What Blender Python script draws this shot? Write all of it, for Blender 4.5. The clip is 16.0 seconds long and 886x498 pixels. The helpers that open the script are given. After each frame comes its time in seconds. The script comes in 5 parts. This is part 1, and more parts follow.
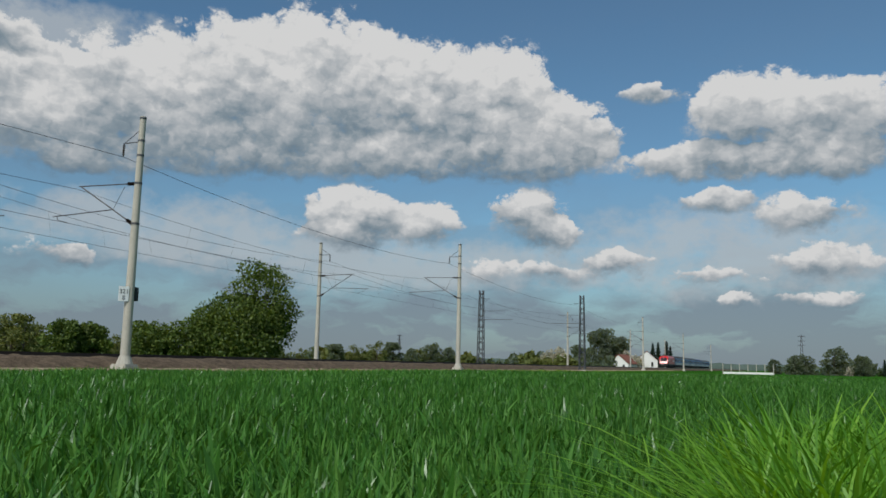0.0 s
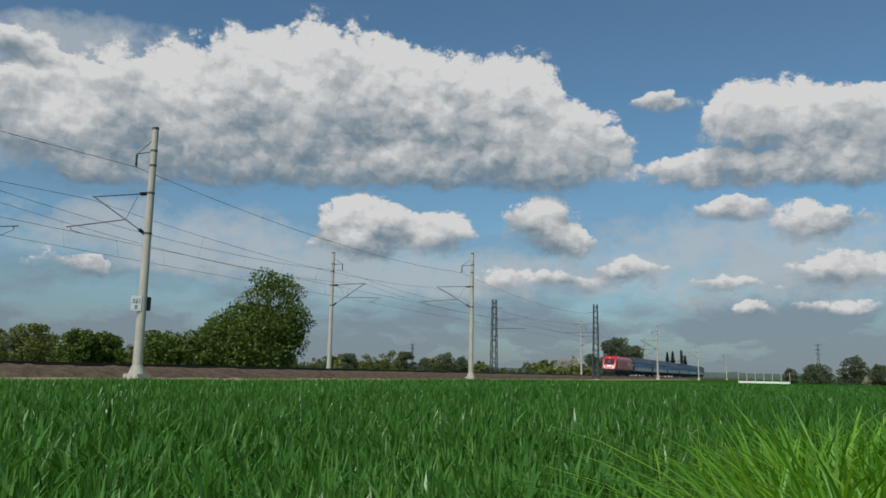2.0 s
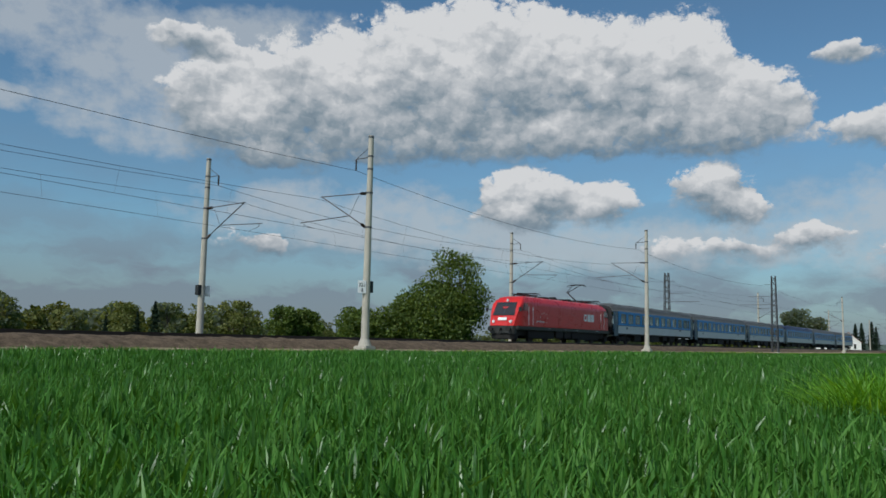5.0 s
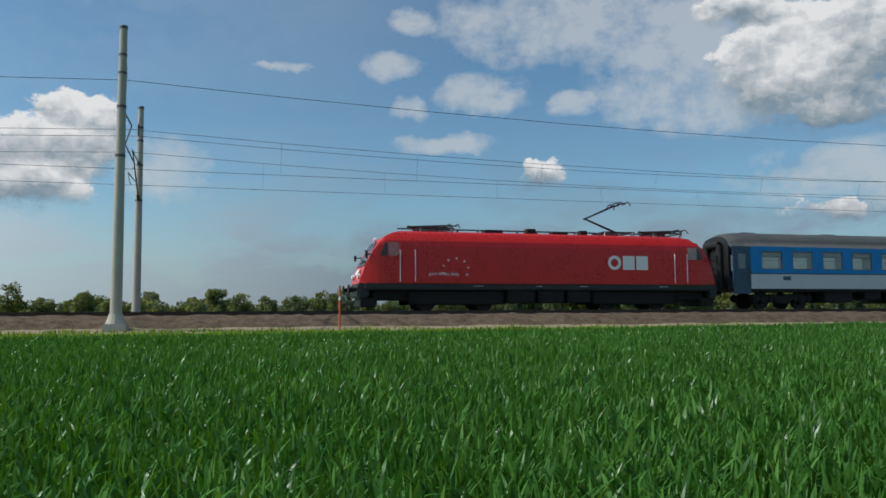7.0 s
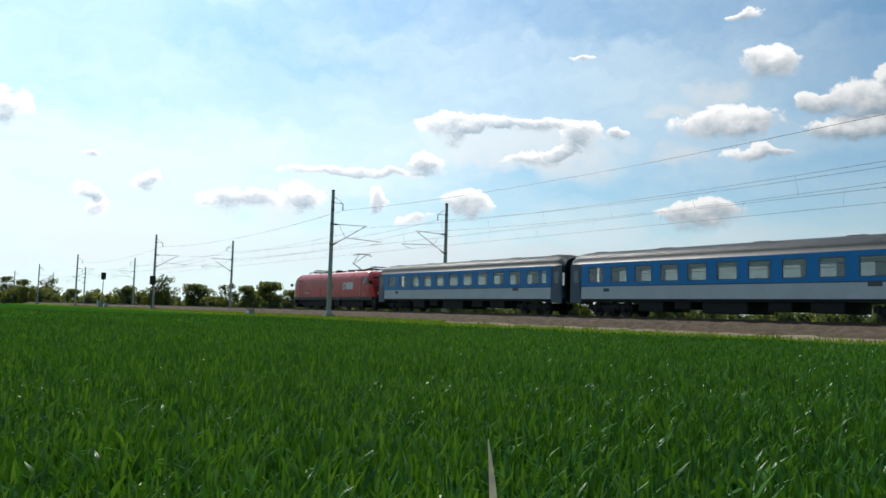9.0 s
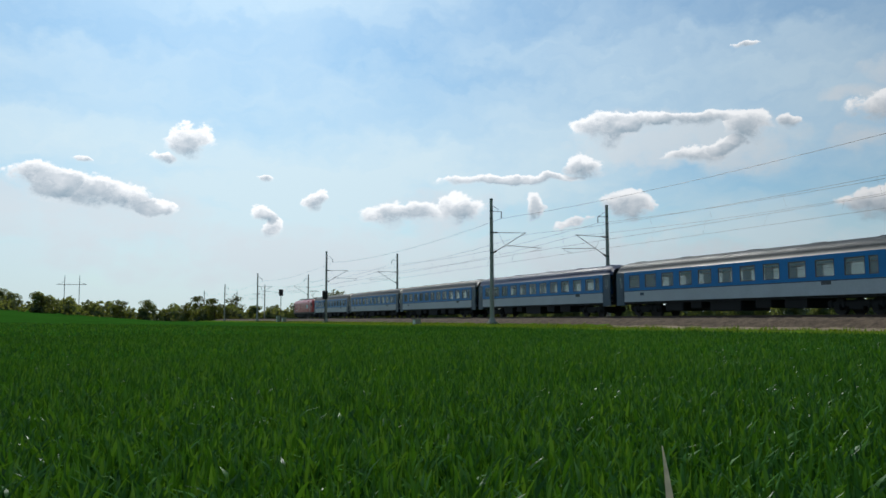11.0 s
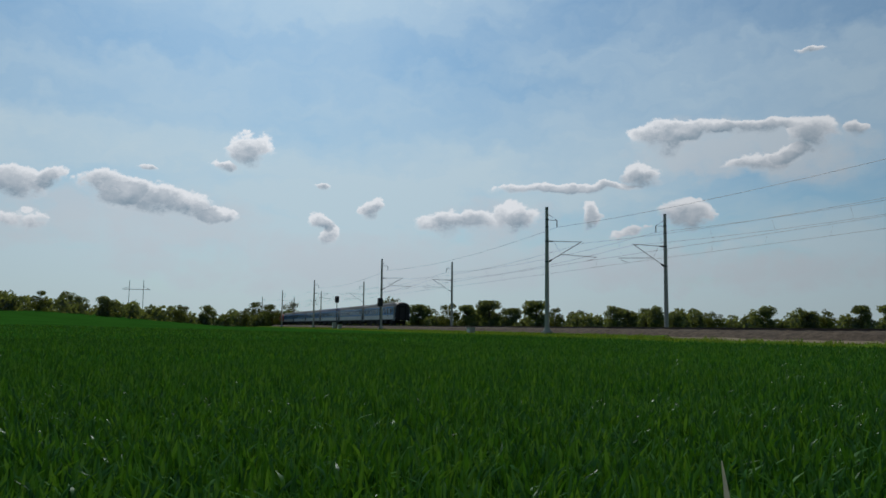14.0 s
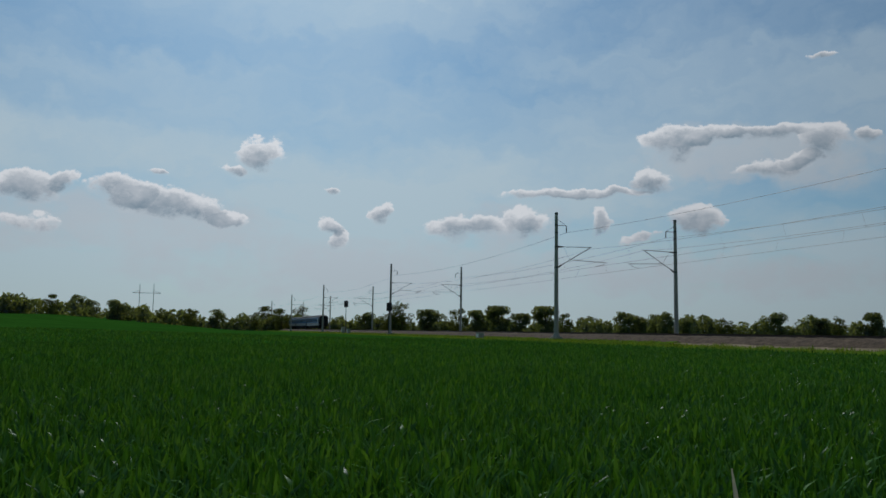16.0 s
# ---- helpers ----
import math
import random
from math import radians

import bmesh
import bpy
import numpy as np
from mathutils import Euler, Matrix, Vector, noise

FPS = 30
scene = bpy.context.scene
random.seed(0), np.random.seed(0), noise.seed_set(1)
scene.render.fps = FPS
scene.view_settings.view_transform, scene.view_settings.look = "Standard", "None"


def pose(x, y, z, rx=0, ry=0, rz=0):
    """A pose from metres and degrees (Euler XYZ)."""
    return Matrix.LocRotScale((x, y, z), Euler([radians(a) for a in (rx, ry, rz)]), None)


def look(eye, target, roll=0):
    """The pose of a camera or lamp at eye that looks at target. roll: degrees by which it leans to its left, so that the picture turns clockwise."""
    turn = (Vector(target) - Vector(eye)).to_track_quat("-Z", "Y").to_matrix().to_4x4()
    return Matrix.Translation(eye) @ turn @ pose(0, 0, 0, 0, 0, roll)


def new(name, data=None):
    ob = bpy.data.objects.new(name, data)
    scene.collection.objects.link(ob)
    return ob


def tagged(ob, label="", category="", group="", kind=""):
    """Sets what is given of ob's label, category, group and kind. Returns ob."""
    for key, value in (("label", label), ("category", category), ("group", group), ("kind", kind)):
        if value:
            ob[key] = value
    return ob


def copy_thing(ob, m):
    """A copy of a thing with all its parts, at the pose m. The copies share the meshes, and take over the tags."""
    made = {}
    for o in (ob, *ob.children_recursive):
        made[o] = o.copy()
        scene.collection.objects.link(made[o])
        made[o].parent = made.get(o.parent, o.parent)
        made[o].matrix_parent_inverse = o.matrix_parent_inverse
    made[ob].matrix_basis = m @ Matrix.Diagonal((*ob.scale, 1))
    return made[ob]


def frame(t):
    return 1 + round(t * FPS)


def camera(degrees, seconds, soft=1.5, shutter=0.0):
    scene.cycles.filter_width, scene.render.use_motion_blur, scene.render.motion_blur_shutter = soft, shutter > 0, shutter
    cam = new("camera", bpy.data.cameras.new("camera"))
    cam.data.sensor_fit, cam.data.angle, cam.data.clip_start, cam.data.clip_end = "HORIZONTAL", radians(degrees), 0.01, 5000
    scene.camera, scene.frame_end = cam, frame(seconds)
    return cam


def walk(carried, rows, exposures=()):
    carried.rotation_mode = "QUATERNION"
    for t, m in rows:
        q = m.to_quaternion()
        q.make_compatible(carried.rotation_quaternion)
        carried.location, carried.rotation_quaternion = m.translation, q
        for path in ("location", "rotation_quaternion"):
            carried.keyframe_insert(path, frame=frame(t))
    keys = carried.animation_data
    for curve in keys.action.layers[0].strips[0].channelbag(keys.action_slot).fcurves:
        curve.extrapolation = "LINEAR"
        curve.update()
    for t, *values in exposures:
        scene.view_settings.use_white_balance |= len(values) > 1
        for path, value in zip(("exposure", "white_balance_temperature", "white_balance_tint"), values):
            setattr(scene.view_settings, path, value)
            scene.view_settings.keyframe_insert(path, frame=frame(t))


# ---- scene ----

from math import sin, cos, pi, sqrt

EYE = 0.85
cam = camera(58.13, 16.0, soft=1.6, shutter=0.0)
# seconds, x, y, yaw, pitch, lean
WAY = [
    (0, 30.02, 5.03, -67.57, 8.18, 1.20), (0.5, 30.02, 5.03, -67.53, 8.41, 1.30), (1, 30.07, 5.03, -67.31, 8.69, 1.25),
    (1.5, 30.07, 5.03, -67.19, 8.81, 1.15), (2, 30.16, 5.03, -66.62, 8.82, 1.15), (2.5, 30.21, 5.03, -65.86, 8.78, 1.15),
    (3, 30.30, 5.03, -64.55, 8.67, 1.10), (5.5, 20.90, 3.04, -50.56, 6.27, 0.69), (6, 10.92, 1.61, -45.79, 6.21, 0.10),
    (6.5, 2.66, 0.28, -38.73, 5.78, 0.50), (7, 0, 0, -15.44, 4.62, -0.31), (7.2, 0, 0, -4.30, 4.87, -1.01),
    (7.5, 0, 0, 13.68, 5.09, -0.71), (7.8, 0, 0, 30.64, 5.18, -1.01), (8, 0, 0, 37.83, 5.57, -0.10),
    (8.5, 0, 0, 50.08, 5.39, 1.67), (9, 0, 0, 56.01, 4.65, 1.63), (9.5, 0, 0, 59.25, 4.93, 0.60), (10, 0, 0, 62.77, 5.05, 0.01),
    (12.5, 0, 0, 70.55, 5.08, 0.32), (13, 0, 0, 71.08, 5.27, 0.44), (13.5, 0, 0, 71.47, 5.41, 0.63), (14, 0, 0, 71.56, 5.57, 0.59),
    (14.5, 0, 0, 71.93, 5.62, 0.81), (15, 0, 0, 71.96, 5.71, 0.79), (15.5, 0, 0, 72.10, 5.83, 0.90), (16, 0, 0, 72.20, 5.92, 0.89)]
# seconds, stops, white balance
EXPOSURES = [(0, -0.25, 6450, 10), (3, -0.25, 6450, 10), (5.5, -0.2, 6250, 10), (6.5, -0.1, 6250, 10), (7.5, 0.0, 6450, 10), (9, -0.12, 6400, 10),
             (10, -0.35, 6300, 10), (12.5, -0.68, 6200, 10), (13, -0.74, 6150, 10), (14, -1.02, 6100, 10), (16, -1.24, 6050, 10)]
walk(cam, [(t, pose(x, y, EYE, 90 + p, -r, w)) for t, x, y, w, p, r in WAY], EXPOSURES)

# ---- sky, clouds, sun ----
SUN_AZ, SUN_EL = 84.0, 42.0
# bearing, height, half width, half height of each billow, in degrees
CLOUDS_EAST = [(-39.2, 15.7, 4.7, 3.93), (-45.1, 16.5, 5.9, 4.48), (-51.4, 17.7, 6.7, 5.02), (-57.8, 19.0, 6.3, 5.31), (-64.5, 18.2, 6.4, 4.59), (-70.4, 17.9, 5.5, 4.6), (-75.2, 15.7, 4.6, 3.19), (-54.8, 14.3, 17.2, 1.89), (-70.0, 14.7, 9.6, 1.61), (-82.3, 18.8, 2.0, 0.85), (-89.1, 16.9, 4.6, 2.99), (-94.6, 15.8, 4.4, 2.88), (-84.7, 14.0, 4.2, 1.35), (-91.4, 13.6, 6.7, 1.26), (-61.4, 10.3, 4.1, 1.94), (-65.8, 9.6, 2.5, 1.7), (-73.6, 10.5, 2.7, 1.94), (-75.6, 9.1, 1.8, 1.29), (-92.3, 10.2, 3.4, 1.25)]
CLOUDS_EAST_LOW = [(-86.7, 11.3, 2.8, 0.84), (-93.2, 7.0, 3.2, 1.39), (-79.8, 7.1, 2.5, 0.95), (-75.4, 6.5, 2.4, 0.8), (-70.7, 6.6, 2.2, 0.81), (-86.2, 6.2, 3.3, 0.65), (-87.6, 4.5, 1.6, 0.46), (-92.8, 4.6, 2.7, 0.51), (-42.7, 6.6, 1.3, 0.81), (-60.3, 9.0, 3.6, 1.13), (-22.7, 9.7, 1.7, 1.2), (-41.1, 6.6, 2.3, 0.92), (-42.2, 12.7, 1.8, 0.79), (-36.9, 19.9, 3.0, 1.24), (9.8, 13.5, 2.1, 1.02), (12.0, 11.1, 2.8, 1.79), (9.0, 10.5, 1.8, 1.55), (11.9, 8.1, 3.1, 1.73)]
CLOUDS_NORTH = [(9.0, 12.2, 2.3, 2.13), (12.6, 9.5, 3.2, 1.65), (19.0, 8.2, 2.7, 1.08), (15.4, 8.2, 2.1, 1.35), (33.8, 16.9, 1.9, 1.19), (36.3, 13.2, 3.7, 1.29), (30.8, 14.2, 1.1, 0.88), (27.3, 14.2, 2.9, 1.78), (25.5, 15.7, 1.5, 1.02), (23.6, 15.3, 1.0, 0.85), (28.6, 12.5, 3.2, 0.72), (34.7, 11.2, 1.9, 0.52), (37.8, 7.2, 3.1, 1.1), (35.0, 20.3, 1.3, 0.35)]
CLOUDS_WEST = [(55.9, 13.1, 2.3, 1.12), (53.5, 13.6, 2.1, 0.67), (49.9, 13.6, 2.5, 0.55), (57.5, 10.7, 1.6, 0.81), (46.3, 12.8, 1.7, 1.16), (47.6, 11.7, 1.2, 0.55), (49.6, 11.1, 2.3, 0.63), (43.6, 12.8, 0.6, 0.53), (62.9, 9.9, 4.9, 0.4), (70.7, 7.4, 2.9, 0.96), (66.2, 7.9, 1.6, 1.13), (60.9, 7.8, 0.6, 1.05), (54.8, 7.9, 1.9, 1.13), (58.2, 6.7, 1.7, 0.4)]
CLOUDS_FAR_WEST = [(85.6, 12.2, 1.6, 1.18), (87.3, 11.0, 1.0, 0.39), (100.2, 8.8, 1.9, 1.28), (98.1, 9.5, 0.9, 0.87), (94.7, 9.0, 1.9, 1.05), (91.3, 8.3, 3.4, 1.15), (87.8, 7.6, 1.5, 0.59), (99.9, 6.5, 1.7, 0.64), (80.4, 7.5, 0.8, 0.72), (79.9, 6.3, 0.7, 0.88), (76.8, 8.4, 1.0, 0.53), (80.4, 9.7, 0.7, 0.32), (92.3, 10.5, 0.9, 0.27), (46.1, 18.1, 1.1, 0.29)]
CLOUDS_SOFT = [(-27.7, 20.0, 12.8, 2.87), (-34.1, 15.4, 7.6, 3.22), (-18.3, 15.5, 3.2, 1.51), (-24.8, 14.7, 1.7, 1.03), (-13.1, 14.7, 1.3, 0.88), (-11.6, 17.5, 2.3, 1.03), (-13.5, 20.7, 1.5, 0.78), (-15.8, 12.0, 3.5, 0.73), (4.0, 9.7, 3.3, 2.29), (-4.3, 17.2, 2.0, 0.35), (-43.3, 15.7, 2.7, 1.06), (37.1, 15.5, 2.3, 0.96), (39.8, 14.3, 2.1, 0.48), (39.6, 11.3, 2.0, 0.89), (51.1, 12.3, 4.4, 1.9), (-48.2, 8.9, 12.1, 2.3), (-64.0, 6.9, 15.5, 2.03), (-42.1, 18.6, 8.6, 3.99), (-87.7, 8.1, 12.3, 3.43), (53.9, 12.3, 4.9, 2.12), (46.4, 11.6, 3.7, 2.01), (67.7, 7.7, 4.5, 1.42), (91.8, 7.4, 6.9, 2.1), (99.6, 6.8, 3.5, 2.15), (77.4, 4.3, 16.9, 2.22), (51.5, 3.9, 10.8, 1.53)]


def graph(tree):
    """Short hand for node trees: make(type, inputs by name or number, settings)."""
    def make(kind, ins=None, **settings):
        n = tree.nodes.new(kind)
        for k, v in settings.items():
            if k == "op":
                n.operation = v
            elif k == "mode":
                n.blend_type = v
            elif k == "data":
                n.data_type = v
            elif k == "dims":
                n.noise_dimensions = v
            elif k == "label":
                n.label = v
        for k, v in (ins or {}).items():
            if isinstance(v, bpy.types.NodeSocket):
                tree.links.new(v, n.inputs[k])
            else:
                n.inputs[k].default_value = v
        return n
    return make


def ramp(make, fac, stops):
    n = make("ShaderNodeValToRGB", {0: fac})
    els = n.color_ramp.elements
    while len(els) < len(stops):
        els.new(0.5)
    for e, (p, c) in zip(els, stops):
        e.position, e.color = p, (*c, 1) if len(c) == 3 else c
    return n.outputs[0]


def build_sky():
    world = bpy.data.worlds.new("world")
    scene.world = world
    world.use_nodes = True
    tree = world.node_tree
    tree.nodes.clear()
    make = graph(tree)

    def m(op, a, b=0.0, c=0.0):
        return make("ShaderNodeMath", {0: a, 1: b, 2: c}, op=op).outputs[0]

    def v(op, a, b=(0, 0, 0), c=(0, 0, 0)):
        n = make("ShaderNodeVectorMath", {0: a, 1: b}, op=op)
        if op == "MULTIPLY_ADD":
            if isinstance(c, bpy.types.NodeSocket):
                tree.links.new(c, n.inputs[2])
            else:
                n.inputs[2].default_value = c
        return n.outputs[1] if op in ("LENGTH", "DOT_PRODUCT") else n.outputs[0]

    sky = tree.nodes.new("ShaderNodeTexSky")
    sky.sky_type, sky.sun_disc = "NISHITA", False
    sky.sun_elevation, sky.sun_rotation = radians(SUN_EL), radians(-SUN_AZ)
    sky.air_density, sky.dust_density, sky.ozone_density = 1.0, 0.6, 2.0
    coord = tree.nodes.new("ShaderNodeTexCoord").outputs["Generated"]
    xyz = make("ShaderNodeSeparateXYZ", {0: coord})
    x, y, z = xyz.outputs
    az = m("MULTIPLY", m("ARCTAN2", m("MULTIPLY", x, -1.0), y), 180 / pi)
    el = m("MULTIPLY", m("ARCSINE", z), 180 / pi)
    uv = make("ShaderNodeCombineXYZ", {0: az, 1: el, 2: 0.0}).outputs[0]
    uv_n = v("MULTIPLY", uv, (1.0, 1.35, 1.0))

    def fbm(p, scale, detail, rough=0.55):
        return make("ShaderNodeTexNoise", {"Vector": p, "Scale": scale, "Detail": detail, "Roughness": rough}, dims="2D").outputs[0]

    # billows: ellipses warped a little, then broken up by rounded cells
    warp = make("ShaderNodeTexNoise", {"Vector": uv_n, "Scale": 0.30, "Detail": 4.0, "Roughness": 0.55}, dims="2D").outputs[1]
    uv_w = v("MULTIPLY_ADD", v("SUBTRACT", warp, (0.5, 0.5, 0.5)), (2.4, 1.8, 0), uv)

    def blot(here, a, e, rx, ry):
        p = v("MULTIPLY_ADD", here, (1 / (rx * 1.22), 1 / (ry * 1.22), 0), (-a / (rx * 1.22), -e / (ry * 1.22), 0))
        return p, m("MAXIMUM", m("SUBTRACT", 1.0, v("DOT_PRODUCT", p, p)), 0.0)

    total, lift, mist = None, None, None
    for a, e, rx, ry in CLOUDS_EAST + CLOUDS_EAST_LOW + CLOUDS_NORTH + CLOUDS_WEST + CLOUDS_FAR_WEST:
        here = uv_w if total is None else v("MULTIPLY_ADD", total, (1e-7, 1e-7, 0), uv_w)
        p, w = blot(here, a, e, rx, ry)
        if e < 7:  # low far banks stay thin
            w = m("MULTIPLY", w, 0.75)
        h = m("MULTIPLY", make("ShaderNodeSeparateXYZ", {0: p}).outputs[1], w)
        total = w if total is None else m("ADD", total, w)
        lift = h if lift is None else m("ADD", lift, h)
    for a, e, rx, ry in CLOUDS_SOFT:
        here = v("MULTIPLY_ADD", total if mist is None else mist, (1e-7, 1e-7, 0), uv_w)
        w = blot(here, a, e, rx, ry)[1]
        mist = w if mist is None else m("ADD", mist, w)
    height = m("DIVIDE", lift, m("ADD", total, 0.02))
    body = m("MINIMUM", total, 1.0)

    def billow(p, detail):
        """Rounded heads of cauliflower cloud: smooth cells within cells."""
        cells = make("ShaderNodeTexVoronoi", {"Vector": p, "Scale": 0.42, "Detail": detail, "Roughness": 0.62, "Lacunarity": 2.4})
        cells.voronoi_dimensions, cells.feature, cells.normalize = "2D", "SMOOTH_F1", True
        cells.inputs["Smoothness"].default_value = 0.35
        return m("SUBTRACT", 1.0, cells.outputs[0])

    fine = make("ShaderNodeTexNoise", {"Vector": uv_n, "Scale": 0.9, "Detail": 4.0, "Roughness": 0.55}, dims="2D").outputs[1]
    uv_b = v("MULTIPLY_ADD", v("SUBTRACT", fine, (0.5, 0.5, 0.5)), (1.3, 1.3, 0), uv_n)
    heads = billow(uv_b, 4.0)
    low_heads = billow(uv_b, 1.6)
    heads_up = billow(v("ADD", uv_b, (0.3, 0.9, 0)), 1.6)
    soft = fbm(uv_n, 0.26, 6.0, 0.55)
    shreds = fbm(v("ADD", uv_n, (31.7, 12.3, 0)), 0.85, 7.0, 0.62)
    gate = make("ShaderNodeMapRange", {0: body, 1: 0.0, 2: 0.16, 3: 0.0, 4: 1.0}).outputs[0]
    density = m("ADD", body, m("ADD", m("MULTIPLY", m("SUBTRACT", heads, 0.66), 1.5), m("ADD", m("MULTIPLY", m("SUBTRACT", soft, 0.5), 0.7), m("MULTIPLY", m("SUBTRACT", shreds, 0.5), 0.7))))
    # crisp heads, ragged fading bases
    reach = make("ShaderNodeMapRange", {0: height, 1: -0.6, 2: 0.2, 3: 1.25, 4: 0.30}).outputs[0]
    ease = m("MINIMUM", m("MAXIMUM", m("DIVIDE", m("SUBTRACT", density, 0.20), reach), 0.0), 1.0)
    cover = m("MULTIPLY", m("MULTIPLY", ease, ease), m("SUBTRACT", 3.0, m("MULTIPLY", ease, 2.0)))
    # light from above and behind: tops bright, hollows and bases grey; rims bright against the sun
    relief = m("ADD", m("MULTIPLY", m("SUBTRACT", low_heads, heads_up), 0.75), m("MULTIPLY", m("SUBTRACT", heads, 0.66), 0.25))
    lit = m("ADD", relief, m("ADD", m("MULTIPLY_ADD", height, 0.80, 0.62), m("MULTIPLY", m("SUBTRACT", soft, 0.5), 0.9)))
    inner = m("ADD", make("ShaderNodeMapRange", {0: density, 1: 0.35, 2: 1.0, 3: 1.1, 4: 0.46}).outputs[0], m("MULTIPLY", relief, 0.5))
    sun_dir = (-sin(radians(SUN_AZ)) * cos(radians(SUN_EL)), cos(radians(SUN_AZ)) * cos(radians(SUN_EL)), sin(radians(SUN_EL)))
    near_sun = m("MAXIMUM", v("DOT_PRODUCT", coord, sun_dir), 0.0)
    against = make("ShaderNodeMapRange", {0: near_sun, 1: 0.45, 2: 0.80, 3: 0.0, 4: 0.8}).outputs[0]
    lit = m("ADD", m("MULTIPLY", lit, m("SUBTRACT", 1.0, against)), m("MULTIPLY", m("ADD", inner, m("MULTIPLY", height, 0.25)), against))
    col = ramp(make, lit, [(0.05, (0.20, 0.28, 0.35)), (0.35, (0.33, 0.41, 0.47)), (0.65, (0.60, 0.64, 0.67)), (1.0, (0.95, 0.95, 0.94))])
    # brightness towards the sun
    glow = m("POWER", near_sun, 5.0)
    # thin high veil, stretched, stronger towards the sun
    veil_n = fbm(v("MULTIPLY", v("MULTIPLY_ADD", warp, (6, 5, 0), uv), (0.30, 1.1, 1)), 0.10, 5.0, 0.55)
    veil = make("ShaderNodeMapRange", {0: veil_n, 1: 0.30, 2: 0.72, 3: 0.1, 4: 1.0}).outputs[0]
    veil_w = m("MULTIPLY", veil, make("ShaderNodeMapRange", {0: near_sun, 1: 0.05, 2: 0.85, 3: 0.10, 4: 0.78}).outputs[0])
    haze = make("ShaderNodeMapRange", {0: el, 1: 2.0, 2: 14.0, 3: 1.0, 4: 0.0}).outputs[0]
    banks = make("ShaderNodeMapRange", {0: fbm(v("MULTIPLY", uv_w, (0.35, 1.2, 1)), 0.30, 7.0, 0.55), 1: 0.38, 2: 0.62, 3: 0.10, 4: 0.62}).outputs[0]
    low = m("ADD", m("MULTIPLY", banks, haze), make("ShaderNodeMapRange", {0: el, 1: 0.0, 2: 8.0, 3: 0.72, 4: 0.0}).outputs[0])
    blue = make("ShaderNodeMix", {0: 1.0, 6: sky.outputs[0], 7: (SKY_TINT[0], SKY_TINT[1], SKY_TINT[2], 1)}, mode="MULTIPLY", data="RGBA").outputs[2]
    more = m("MULTIPLY", CLOUD, m("ADD", 1.0, m("MULTIPLY", against, 0.75)))
    bright = make("ShaderNodeCombineXYZ", {0: more, 1: more, 2: more}).outputs[0]
    white = make("ShaderNodeMix", {0: 1.0, 6: bright, 7: col}, mode="MULTIPLY", data="RGBA").outputs[2]
    # the haze is brighter towards the sun
    pale = make("ShaderNodeMix", {0: make("ShaderNodeMapRange", {0: near_sun, 1: 0.0, 2: 0.80, 3: 0.0, 4: 1.0}).outputs[0], 6: (CLOUD * 0.26, CLOUD * 0.31, CLOUD * 0.385, 1), 7: (CLOUD * 1.02, CLOUD * 1.20, CLOUD * 1.25, 1)}, data="RGBA").outputs[2]
    hazy = make("ShaderNodeMix", {0: m("MINIMUM", m("ADD", veil_w, low), 0.85), 6: blue, 7: pale}, data="RGBA").outputs[2]
    # thin grey-white cloud with no edge of its own
    thin = m("ADD", m("MINIMUM", mist, 1.0), m("ADD", m("MULTIPLY", m("SUBTRACT", soft, 0.5), 1.6), m("MULTIPLY", m("SUBTRACT", shreds, 0.5), 0.9)))
    thin = m("MULTIPLY", make("ShaderNodeMapRange", {0: thin, 1: 0.12, 2: 1.0, 3: 0.0, 4: 0.72}).outputs[0], make("ShaderNodeMapRange", {0: mist, 1: 0.0, 2: 0.3, 3: 0.0, 4: 1.0}).outputs[0])
    pearl = make("ShaderNodeMix", {0: 1.0, 6: bright, 7: (0.64, 0.69, 0.72, 1)}, mode="MULTIPLY", data="RGBA").outputs[2]
    hazy = make("ShaderNodeMix", {0: thin, 6: hazy, 7: pearl}, data="RGBA").outputs[2]
    both = make("ShaderNodeMix", {0: m("MULTIPLY", cover, gate), 6: hazy, 7: white}, data="RGBA").outputs[2]
    gain = m("ADD", 1.0, m("MULTIPLY", glow, 0.6))
    bg = make("ShaderNodeBackground", {0: both, 1: m("MULTIPLY", gain, SKY_STRENGTH)})
    out = tree.nodes.new("ShaderNodeOutputWorld")
    tree.links.new(bg.outputs[0], out.inputs[0])


SKY_STRENGTH, CLOUD, SKY_TINT = 0.10, 8.0, (0.74, 1.0, 1.04)
build_sky()
sun = new("sun", bpy.data.lights.new("sun", "SUN"))
sun.data.energy, sun.data.angle, sun.data.color = 3.2, radians(0.5), (1.0, 0.95, 0.86)
sun.matrix_world = look((-60 * sin(radians(SUN_AZ)), 60 * cos(radians(SUN_AZ)), 60 * math.tan(radians(SUN_EL))), (0, 0, 0))


